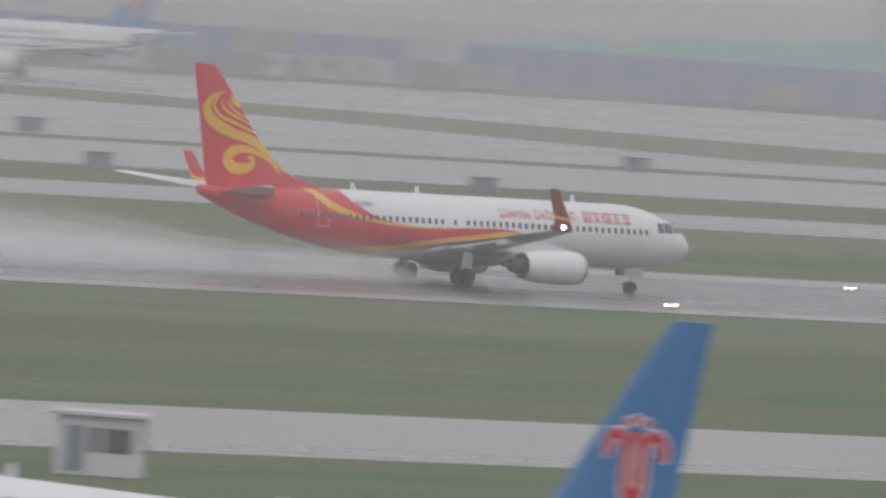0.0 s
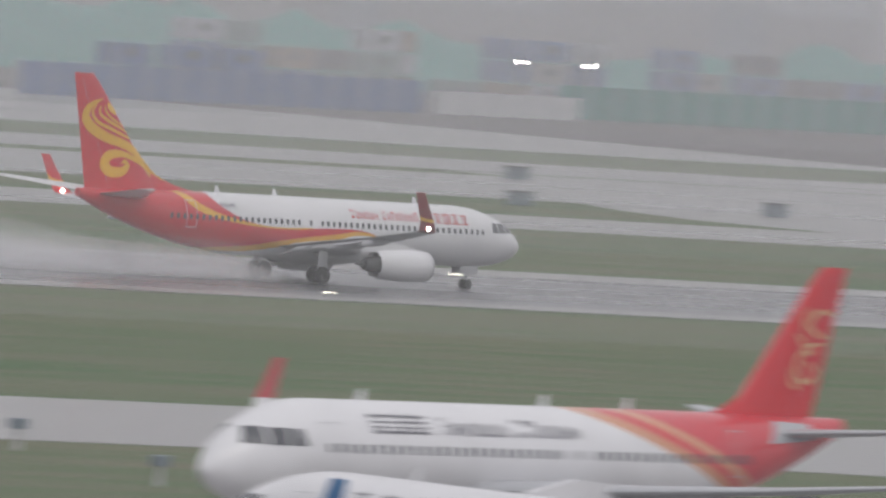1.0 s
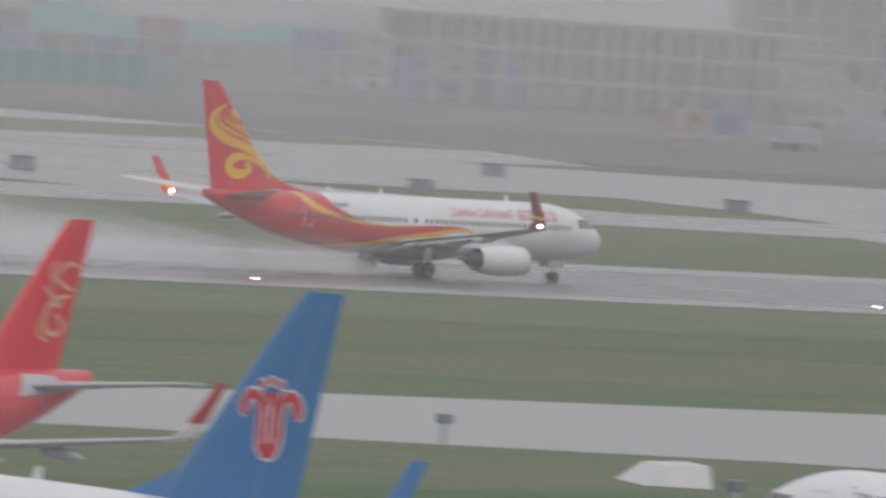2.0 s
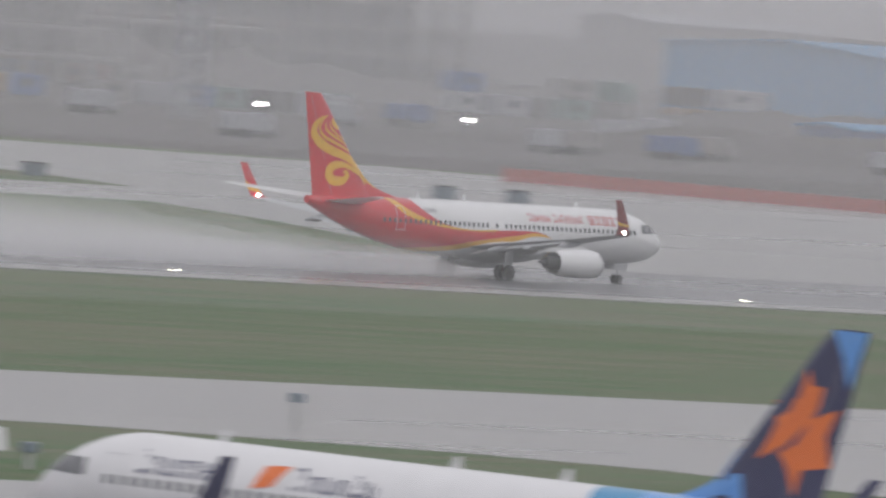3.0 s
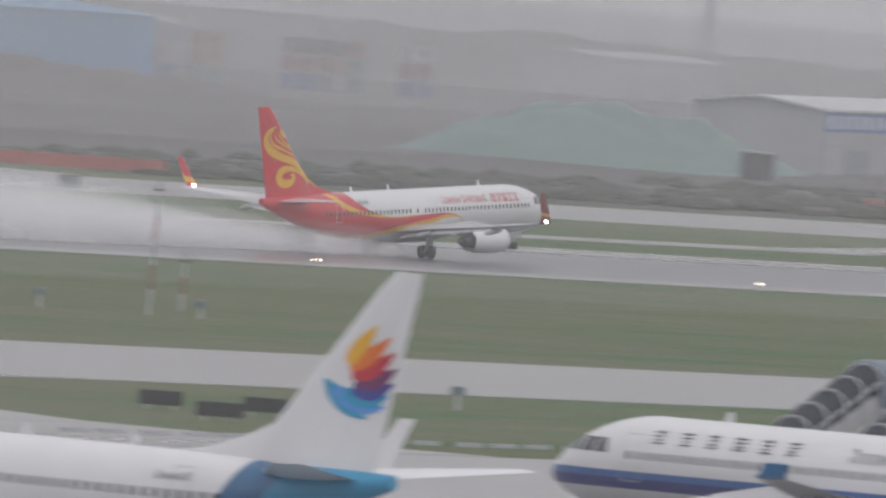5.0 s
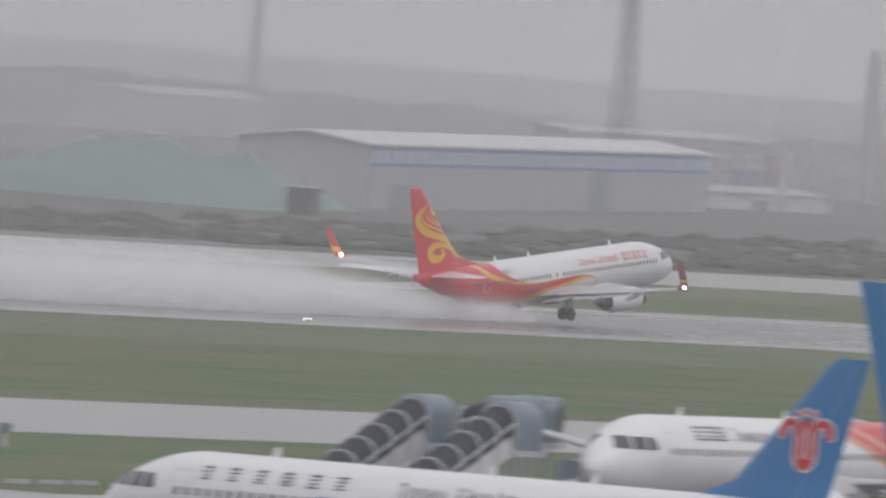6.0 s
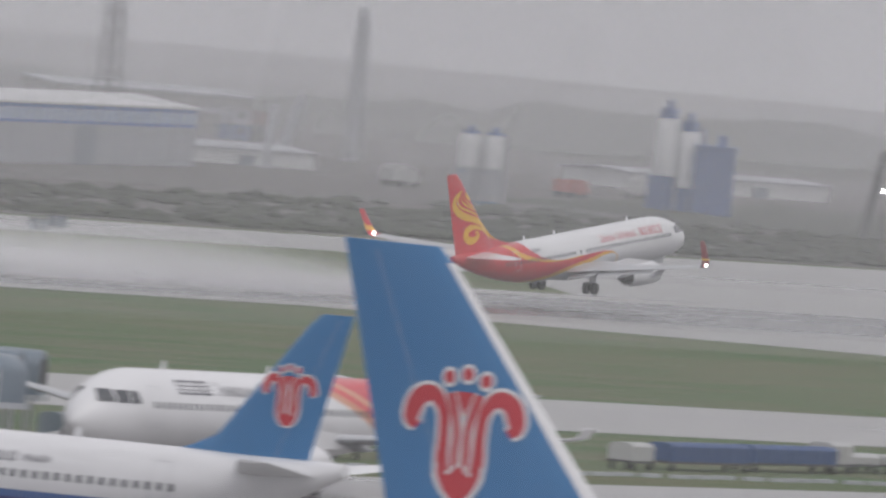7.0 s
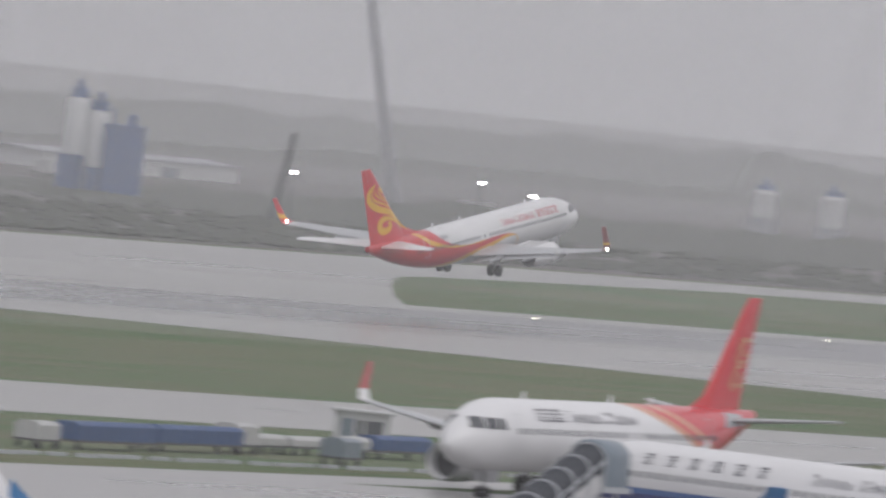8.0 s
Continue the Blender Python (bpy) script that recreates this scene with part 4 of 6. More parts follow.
def edge_light(x, y):
    ob = empty("runway_edge_light", pose(x, y, 0.03))
    bm = bmesh.new()
    tube(bm, (0, 0, 0), (0, 0, 0.28), 0.09, 0.06)
    part("stem", bm, M_DARK, ob)
    bm = bmesh.new()
    bmesh.ops.create_uvsphere(bm, u_segments=10, v_segments=6, radius=0.075, matrix=Matrix.Translation((0, 0, 0.36)))
    part("lens", bm, M_YELLOW_LAMP, ob, "lit warm white lens")
    return tagged(ob, "lit runway edge light on a short stem", "runway light", "runway edge lights")


for k in range(-2, 8):
    edge_light(568.3 + 60 * k, 695.42)
for k in (0, 1, 5, 11, 12, 13, 14, 15):
    edge_light(617.6 + 60 * k, 737.6)

# ---- parked airliners ----
def park(name, s, label, at, head, nose_down=0.0, **kw):
    ob = airliner(name, s, label, **kw)
    ob.matrix_world = pose(at[0], at[1], level(at[1]) + 0.03, 0, nose_down, head)
    return ob


FLOWER = dict(skin_mat=SKIN_FLOWER, fin_mat=M_BLUE, winglet_mat=M_BLUE, engine_mat=M_WHITE, stab_mat=M_WHITE)
REDTAIL = dict(skin_mat=SKIN_RED_TAIL, fin_mat=M_RED, winglet_mat=SKIN_RED_TIP, engine_mat=M_WHITE, decals=bird_red_decals)
L_FLOWER = "white airliner with blue fin and red flower emblem, parked"
L_RED = "white airliner with red tail and red winglets, parked on the apron"
park("airliner", B738F, L_FLOWER, (264.6, 342.8), 93.0, decals=flower_decals(1.02, -17.1, 8.5), **FLOWER)
park("airliner", RED320, L_RED, (380.2, 410.1), 187.8, **REDTAIL)
park("airliner", B738F, L_FLOWER, (325.9, 345.2), 90.5, decals=flower_decals(1.02, -17.1, 8.5), **FLOWER)
park("airliner", STAR, "white airliner with a navy fin bearing orange stars", (388.5, 348.7), 92.2, skin_mat=SKIN_STAR, fin_mat=M_NAVY, winglet_mat=M_NAVY, engine_mat=M_WHITE, stab_mat=M_WHITE, decals=star_decals)
park("airliner", BIRD, "white airliner with a rainbow bird on its fin, teal tail end", (434.7, 340.0), 90.4, 0.8, skin_mat=SKIN_WING_BIRD, fin_mat=M_WHITE, winglet_mat=M_WHITE, engine_mat=M_WHITE, stab_mat=M_WHITE, decals=wing_bird_decals)
park("airliner", A320F, L_FLOWER, (515.0, 354.0), 93.0, 0.9, decals=flower_decals(1.02, -16.9, 8.2), **FLOWER)
park("airliner", A320F, "white airliner with red tail and small wingtip fences, parked", (624.2, 410.6), 184.0, **dict(REDTAIL, winglet_mat=M_WHITE))
park("airliner", TALL320, L_RED, (734.3, 419.4), 182.6, 0.5, **REDTAIL)
park("airliner", A320F, L_FLOWER, (673.9, 369.0), 92.0, decals=flower_decals(1.0, -16.5, 7.9), **FLOWER)
park("airliner", WIDE, "wide-body airliner with a tall blue fin and red flower emblem", (421.0, 239.2), -80.0, decals=flower_decals(1.75, -26.4, 11.2), **FLOWER)
park("airliner", A320F, "white airliner with a blue fin, waiting on a far taxiway", (881.0, 1186.0), 180.0, decals=flower_decals(1.0, -16.5, 7.9), **FLOWER)

# ---- the airliner that takes off ----
JET = airliner("departing_airliner", B738, "white and red airliner with gold cloud curls, taking off in spray", SKIN_CURL, M_RED, SKIN_CURL_TIP, M_WHITE, stab_mat=M_WHITE, decals=curl_decals, lit=True)


# ---- along the apron: booths, carts, signs, posts ----
M_BOOTH = surface("booth_paint", (0.55, 0.55, 0.56), 0.5, vary=0.12, scale=0.8)
M_CART_BLUE = surface("blue_tarpaulin", (0.028, 0.075, 0.21), 0.6, vary=0.25, scale=0.7)
M_CART_WHITE = surface("cart_white", (0.46, 0.46, 0.46), 0.5, vary=0.15)
M_CANOPY = surface("smoked_canopy", (0.026, 0.031, 0.042), 0.65, vary=0.2)
M_CAB = surface("stair_cab_grey", (0.17, 0.21, 0.25), 0.4, vary=0.12)
M_RIB = surface("canopy_rib", (0.45, 0.47, 0.5), 0.4, vary=0.1)
M_SIGN = surface("sign_board", (0.02, 0.02, 0.025), 0.4, vary=0.2)
M_BARRIER_RED = surface("faded_red", (0.30, 0.12, 0.10), 0.6, vary=0.2)
M_CONE = surface("cone_red", (0.55, 0.06, 0.03), 0.5, vary=0.1)


def booth(at, turn):
    ob = empty("guard_booth", spot(at[0], at[1], turn))
    bm = bmesh.new()
    box(bm, -1.7, 1.7, -1.1, 1.1, 0.0, 2.35)
    bmesh.ops.bevel(bm, geom=bm.edges[:], offset=0.04, segments=2, affect="EDGES")
    part("wall", bm, M_BOOTH, ob)
    bm = bmesh.new()
    box(bm, -1.95, 1.95, -1.35, 1.35, 2.35, 2.52)
    bmesh.ops.bevel(bm, geom=bm.edges[:], offset=0.03, segments=2, affect="EDGES")
    part("roof", bm, M_BOOTH, ob)
    for x0, x1, z0, z1, nm in ((-1.3, -0.55, 0.15, 1.95, "door"), (0.2, 1.3, 0.95, 1.9, "window"), (-0.35, 0.05, 0.95, 1.9, "window")):
        bm = bmesh.new()
        box(bm, x0, x1, -1.13, -1.08, z0, z1)
        part(nm, bm, M_GLASS if nm == "window" else M_CAB, ob, smooth=False)
    bm = bmesh.new()
    box(bm, 1.68, 1.73, -0.7, 0.5, 0.95, 1.9)
    part("window", bm, M_GLASS, ob, smooth=False)
    return tagged(ob, "white guard booth with dark windows and a flat roof", "booth", "guard booths")


booth((376.8, 498.0), -42)
booth((839.0, 496.5), -58)
booth((440.5, 482.0), -46)


def cart(at, turn, length, mat, high, label):
    ob = empty("baggage_trailer", spot(at[0], at[1], turn))
    bm = bmesh.new()
    box(bm, -length / 2, length / 2, -0.8, 0.8, 0.42, 0.55)
    part("chassis", bm, M_DARK, ob, smooth=False)
    bm = bmesh.new()
    n = max(2, int(length / 1.6))
    for k in range(n):
        xa = -length / 2 + 0.06 + k * (length - 0.12) / n
        xb = xa + (length - 0.12) / n - 0.12
        rings = [[(x, y, z) for y, z in ((-0.76, 0.55), (0.76, 0.55), (0.78, high - 0.15), (0.5, high + 0.03), (0, high + 0.06), (-0.5, high + 0.03), (-0.78, high - 0.15))] for x in (xa, xa + 0.08, xb - 0.08, xb)]
        loft(bm, rings)
    part("cover", bm, mat, ob)
    for x in (-length / 2 + 0.5, length / 2 - 0.5):
        for y in (-0.65, 0.65):
            bm = bmesh.new()
            lathe(bm, [(-0.08, 0.1), (-0.08, 0.2), (0.08, 0.2), (0.08, 0.1)], (x, y, 0.2), 12, "Y")
            part("wheel", bm, M_RUBBER, ob)
    bm = bmesh.new()
    tube(bm, (length / 2, 0, 0.45), (length / 2 + 0.9, 0, 0.3), 0.04)
    part("drawbar", bm, M_DARK, ob)
    return tagged(ob, label, "trailer", "baggage trailers by the fence")


CB, CW = "baggage trailer with a blue tarpaulin cover", "low white baggage trailer with covered load"
for x, y, ln, m, h, lb in ((771, 479, 3.2, M_CART_WHITE, 1.5, CW), (782, 480.9, 11.6, M_CART_BLUE, 1.55, CB), (797, 483.9, 12.4, M_CART_BLUE, 1.5, CB), (806, 486, 3.4, M_CART_WHITE, 1.75, CW), (810.8, 487.2, 5.2, M_CART_WHITE, 1.1, CW), (817.3, 488, 6.0, M_CART_WHITE, 1.05, CW), (806.6, 478.6, 3.0, M_CAB, 1.6, CW), (824, 488.4, 3.4, M_CART_WHITE, 1.2, CW), (831, 489.2, 8.6, M_CART_BLUE, 1.35, CB), (757.5, 478, 4.2, M_CAB, 1.3, CW), (748.5, 477.5, 3.4, M_CART_WHITE, 1.2, CW), (742.5, 477, 4.6, M_CAB, 1.7, CW), (734.0, 476.5, 4.2, M_CAB, 1.5, CW), (726.0, 476, 4.0, M_CART_WHITE, 1.0, CW), (704.0, 475, 4.8, M_CAB, 1.8, CW)):
    cart((x, y), 8, ln, m, h, lb)


def tug(at, turn, mat):
    ob = empty("apron_tug", spot(at[0], at[1], turn))
    bm = bmesh.new()
    rings = [[(x, y, z) for y, z in ((-0.85, 0.35), (0.85, 0.35), (0.85, h - 0.1), (0.75, h), (-0.75, h), (-0.85, h - 0.1))] for x, h in ((-1.6, 1.0), (-1.5, 1.15), (0.2, 1.1), (1.4, 1.0), (1.6, 0.8))]
    part("body", loft(bm, rings), mat, ob)
    bm = bmesh.new()
    rings = [[(x, y, z) for y, z in ((-0.75, 1.05), (0.75, 1.05), (0.65, 1.9), (-0.65, 1.9))] for x in (-1.1, 0.2)]
    part("cab", loft(bm, rings), M_GLASS, ob)
    for x in (-1.0, 1.0):
        for y in (-0.75, 0.75):
            bm = bmesh.new()
            lathe(bm, [(-0.12, 0.15), (-0.12, 0.34), (0.12, 0.34), (0.12, 0.15)], (x, y, 0.34), 14, "Y")
            part("wheel", bm, M_RUBBER, ob)
    return tagged(ob, "small grey apron tug with a glazed cab", "tug", "apron tugs")


tug((760.5, 484.0), 10, M_CONE)
tug((749.0, 485.5), 0, M_CART_WHITE)
tug((1338.0, 927.0), 15, M_BARRIER_RED)
tug((697.5, 470.0), 170, M_CART_WHITE)

for k in range(70):
    # low kerb blocks along the edge of the apron
    bm = bmesh.new()
    box(bm, -1.05, 1.05, -0.12, 0.12, 0.0, 0.2)
    if k == 0:
        first_kerb = part("kerb_block", bm, M_RIB, None, "", False)
        tagged(first_kerb, "low white-painted kerb block at the apron's edge", "kerb block", "row of kerb blocks")
        kb = first_kerb
    else:
        bm.free()
        kb = copy_thing(first_kerb, pose(0, 0, 0))
    kb.matrix_world = spot(606 + 3.4 * k, 468.5 + max(0, 3.4 * k - 114) * 0.085 + 0.25 * math.sin(k * 1.7))


def post(at, high, head):
    ob = empty("marker_post", spot(at[0], at[1]))
    bm = bmesh.new()
    tube(bm, (0, 0, 0), (0, 0, high), 0.16, 0.13)
    part("stem", bm, M_CART_WHITE, ob)
    bm = bmesh.new()
    box(bm, -head, head, -0.2, 0.2, high, high + 0.45)
    bmesh.ops.bevel(bm, geom=bm.edges[:], offset=0.03, segments=1, affect="EDGES")
    part("lamp_box", bm, M_CAB, ob)
    return tagged(ob, "pale marker post with a small grey box on top", "post", "marker posts")


for x, y, h in ((442.5, 510, 0.9), (520.5, 512, 1.0), (562, 513, 1.2), (686, 503, 0.8), (496, 469, 0.7), (430, 486, 0.8)):
    post((x, y), h, 0.4)


def taxi_sign(at, width):
    ob = empty("taxiway_sign", spot(at[0], at[1], -25))
    bm = bmesh.new()
    box(bm, -width / 2, width / 2, -0.12, 0.12, 0.25, 1.0)
    bmesh.ops.bevel(bm, geom=bm.edges[:], offset=0.03, segments=1, affect="EDGES")
    part("board", bm, M_SIGN, ob)
    for x in (-width / 3, width / 3):
        bm = bmesh.new()
        tube(bm, (x, 0, 0), (x, 0, 0.26), 0.05)
        part("leg", bm, M_STEEL, ob)
    return tagged(ob, "dark taxiway sign board on two short legs", "sign", "taxiway signs")


for x, y, w in ((642.5, 491, 2.4), (648.0, 488, 2.4), (636, 482, 2.6)):
    taxi_sign((x, y), w)
for x, y in ((915, 905), (942, 893), (905, 978), (958, 972), (985, 965), (720, 905), (749, 1003), (1000, 897), (1080, 838), (1045, 828), (1143, 848), (1233, 838), (1254, 850), (1010, 897), (874, 912), (838, 905), (800, 985), (690, 915)):
    ob = empty("ground_cabinet", pose(x, y, 0.0))
    bm = bmesh.new()
    box(bm, -1.1, 1.1, -0.5, 0.5, 0, 1.1)
    bmesh.ops.bevel(bm, geom=bm.edges[:], offset=0.08, segments=2, affect="EDGES")
    part("casing", bm, M_CAB, ob)
    bm = bmesh.new()
    box(bm, -1.2, 1.2, -0.6, 0.6, 1.1, 1.2)
    part("lid", bm, M_DARK, ob, smooth=False)
    tagged(ob, "dark equipment cabinet on the airfield grass", "cabinet", "airfield cabinets")
bm = bmesh.new()
rings = [[(x, y, z) for y, z in ((-2.2, 0.0), (2.2, 0.0), (2.0, h), (-1.6, h))] for x, h in ((-1.6, 0.05), (-0.4, 0.9), (1.6, 1.0))]
ob = part("concrete_ramp", loft(bm, rings), M_BOOTH, None, "", False)
ob.matrix_world = spot(508, 485, -30)
tagged(ob, "pale concrete ramp block on the grass", "ramp")




def wind_mast(at, high):
    ob = empty("striped_mast", spot(at[0], at[1]))
    n = max(3, round(high / 1.6))
    for k in range(n):
        bm = bmesh.new()
        tube(bm, (0, 0, k * high / n), (0, 0, (k + 1) * high / n), 0.10 - 0.005 * k, 0.096 - 0.005 * k, 8)
        part("band", bm, M_BARRIER_RED if k % 2 else M_RIB, ob)
    bm = bmesh.new()
    tube(bm, (-0.7, 0, high), (0.7, 0, high), 0.06, n=6)
    tube(bm, (0, 0, high), (0, 0, high + 0.6), 0.06, n=6)
    part("sensor_arm", bm, M_DARK, ob)
    return tagged(ob, "slender mast with red and white bands on the grass", "mast", "weather masts")


wind_mast((783, 600), 8.0)
wind_mast((797, 608), 3.2)
for x, y, h in ((775, 603, 0.8), (786, 598, 0.7), (762, 609, 0.4)):
    post((x, y), h, 0.3)

# ---- boarding stairs with ribbed canopies ----
def boarding_stair(at, turn, rise=3.4):
    """Low end at -x; the platform and its cab at +x."""
    ob = empty("boarding_stair", pose(at[0], at[1], level(at[1]) + 0.03, 0, 0, turn))
    ln, w = 7.2, 1.03
    sl = rise / ln

    def arch(x, z, grow=0.0, top=2.25):
        a = []
        for k in range(13):
            t = math.pi * k / 12
            a.append((x, (w + grow) * math.cos(t), z + (top - 0.75) + (0.75 + grow) * math.sin(t)))
        return [(x, w + grow, z + 0.15)] + a + [(x, -w - grow, z + 0.15)]

    bm = bmesh.new()
    rows = [[bm.verts.new(p) for p in arch(-ln + ln * i / 14, 0.2 + rise * i / 14 - 0.2)] for i in range(15)]
    inner = [[bm.verts.new(p) for p in arch(-ln + ln * i / 14, 0.2 + rise * i / 14 - 0.2, -0.06)] for i in range(15)]
    for r in (rows, inner):
        for a, b in zip(r, r[1:]):
            for i in range(len(a) - 1):
                bm.faces.new((a[i], a[i + 1], b[i + 1], b[i]))
    for k in (0, -1):
        for i in range(len(rows[0]) - 1):
            bm.faces.new((rows[k][i], rows[k][i + 1], inner[k][i + 1], inner[k][i]))
    part("canopy", bm, M_CANOPY, ob, "smoked glazed canopy")
    for i in range(6):
        u = i / 5
        bm = bmesh.new()
        x, z = -ln + ln * u, rise * u
        path = arch(x, z, 0.03)
        for p, q in zip(path, path[1:]):
            tube(bm, p, q, 0.07, n=6)
        part("rib", bm, M_RIB, ob)
    for y in (-w - 0.03, w + 0.03):
        bm = bmesh.new()
        tube(bm, (-ln, y, 1.5), (0, y, rise + 1.5), 0.06, n=6)
        part("rail", bm, M_RIB, ob)
        bm = bmesh.new()
        m = Matrix.Translation((-ln, y * 0.93, 0.05)) @ pose(0, 0, 0, 0, -math.degrees(math.atan(sl)), 0)
        box(bm, 0, math.hypot(ln, rise), -0.05, 0.05, -0.1, 0.85, m)
        part("side_panel", bm, M_BOOTH, ob, smooth=False)
    for k in range(18):
        bm = bmesh.new()
        x = -ln + ln * (k + 0.5) / 18
        box(bm, x - 0.22, x + 0.2, -1.0, 1.0, rise * (k + 0.5) / 18 - 0.03, rise * (k + 0.5) / 18)
        part("step", bm, M_STEEL, ob, smooth=False)
    bm = bmesh.new()
    rings = []
    for x, g in ((-0.02, 0.05), (0.15, 0.14), (2.3, 0.14), (2.45, 0.05)):
        rings.append([(x, y, z) for x, y, z in arch(x, rise, g, 2.35)])
    loft(bm, rings)
    part("platform_cab", bm, M_CAB, ob, "grey rounded cab over the platform")
    bm = bmesh.new()
    rings = [[(x, y * 0.82, rise + 0.2 + (z - rise) * 0.86) for _, y, z in arch(0, rise, 0.0, 2.2)] for x in (2.4, 2.47)]
    loft(bm, rings)
    part("doorway", bm, M_DARK, ob, "dark folding bellows of the doorway")
    bm = bmesh.new()
    box(bm, -0.2, 2.6, -1.25, 1.25, rise - 0.15, rise + 0.14)
    part("platform", bm, M_RIB, ob, smooth=False)
    bm = bmesh.new()
    box(bm, -6.2, 2.2, -0.95, 0.95, 0.45, 0.8)
    part("chassis", bm, M_DARK, ob, smooth=False)
    for x in (0.2, 1.8):
        for y in (-0.8, 0.8):
            bm = bmesh.new()
            tube(bm, (x, y, 0.7), (x, y, rise), 0.09)
            part("leg", bm, M_STEEL, ob)
    for x in (-5.0, 1.0):
        for y in (-0.9, 0.9):
            bm = bmesh.new()
            lathe(bm, [(-0.13, 0.2), (-0.13, 0.45), (0.13, 0.45), (0.13, 0.2)], (x, y, 0.45), 16, "Y")
            part("wheel", bm, M_RUBBER, ob)
    return tagged(ob, "mobile boarding stair with a dark ribbed canopy and grey cab", "boarding stair", "boarding stairs")


boarding_stair((603.3, 417.8), 0)
boarding_stair((605.1, 413.8), 0)
boarding_stair((634.5, 434.4), -68, 2.8)
boarding_stair((639.1, 436.1), -68, 2.8)
boarding_stair((660.4, 377.3), 0)

# ---- the building ground behind the field ----
M_NET = surface("green_dust_net", (0.025, 0.22, 0.18), 0.8, vary=0.25, scale=0.08, fine=1.5, bump=0.4)
M_NET_OLD = surface("bleached_dust_net", (0.13, 0.215, 0.19), 0.8, vary=0.3, scale=0.12, fine=1.5, bump=0.4)
M_BLUEWALL = surface("blue_cladding", (0.03, 0.25, 0.50), 0.5, vary=0.12, scale=0.15)
M_HOARD = surface("blue_hoarding", (0.04, 0.10, 0.28), 0.6, vary=0.25, scale=0.2)
M_SHED = surface("shed_grey", (0.36, 0.37, 0.40), 0.6, vary=0.12, scale=0.2)
M_ROOF = surface("pale_roof", (0.62, 0.62, 0.63), 0.5, vary=0.12, scale=0.2)
M_BLUEBAND = surface("blue_band", (0.05, 0.15, 0.42), 0.5, vary=0.1)
M_BARRIER = surface("red_barrier", (0.42, 0.12, 0.10), 0.6, vary=0.3, scale=0.4)
M_SCRUB = surface("dark_scrub", (0.035, 0.042, 0.025), 0.9, vary=0.5, scale=0.6)
M_CONCRETE = surface("raw_concrete", (0.25, 0.24, 0.23), 0.8, vary=0.25, scale=0.2)
M_WIN_BAND = surface("shed_pane", (0.62, 0.68, 0.74), 0.3, vary=0.15)


def mound(name, centre, size, mat, label, category, seed, n=44):
    """A heap with an uneven crest."""
    bm = bmesh.new()
    lx, ly, h = size
    rows = []
    for j in range(15):
        v = j / 14 * 2 - 1
        row = []
        for i in range(n + 1):
            u = i / n * 2 - 1
            k = max(0, 1 - abs(u) ** 2.6) ** 0.6 * max(0, 1 - v * v) ** 0.8
            e = noise.noise(Vector((u * lx * 0.05 + seed, v * ly * 0.06, seed))) * 0.6 + noise.noise(Vector((u * lx * 0.17, v * ly * 0.2, seed * 3))) * 0.25
            row.append(bm.verts.new((u * lx / 2, v * ly / 2, h * k * (0.85 + e) - 0.05)))
        rows.append(row)
    for a, b in zip(rows, rows[1:]):
        for i in range(n):
            bm.faces.new((a[i], a[i + 1], b[i + 1], b[i]))
    ob = part(name, bm, mat)
    ob.matrix_world = pose(*centre)
    return tagged(ob, label, category)


NETTED = "earth mound covered with faded green dust netting"
mound("netted_mound", (1170, 1345, 0, 0, 0, 8), (230, 60, 7.5), M_NET, NETTED, "mound", 1.3)
mound("netted_mound", (1290, 1330, 0, 0, 0, 0), (130, 55, 6.5), M_NET, NETTED, "mound", 2.7)
mound("netted_mound", (1000, 1480, 0, 0, 0, 12), (180, 60, 8), M_NET, NETTED, "mound", 5.1)
mound("netted_mound", (1450.7, 1045, 0, 0, 0, 25), (72, 40, 6.6), M_NET_OLD, NETTED, "mound", 3.9)
EARTH = "bare grey-brown heap of dug earth"
mound("earth_mound", (1330, 1290, 0, 0, 0, 5), (190, 55, 6.5), M_SOIL, EARTH, "mound", 4.4)
mound("earth_mound", (1500, 1215, 0, 0, 0, 0), (210, 45, 4.5), M_SOIL, EARTH, "mound", 6.2)
mound("earth_mound", (1340, 1120, 0, 0, 0, 10), (200, 40, 3.2), M_SOIL, EARTH, "mound", 7.7)
mound("earth_mound", (1620, 1480, 0, 0, 0, 0), (420, 120, 7), M_SOIL, EARTH, "mound", 8.1)
mound("earth_mound", (2050, 1560, 0, 0, 0, 0), (620, 160, 8), M_SCRUB, "dark scrub-covered rise in the haze", "mound", 9.6)
mound("earth_mound", (2700, 1500, 0, 0, 0, 0), (900, 200, 8), M_SCRUB, "dark scrub-covered rise in the haze", "mound", 10.3)
mound("earth_mound", (1900, 1060, 0, 0, 0, 0), (420, 60, 3.5), M_SCRUB, "dark scrub-covered rise in the haze", "mound", 11.9)


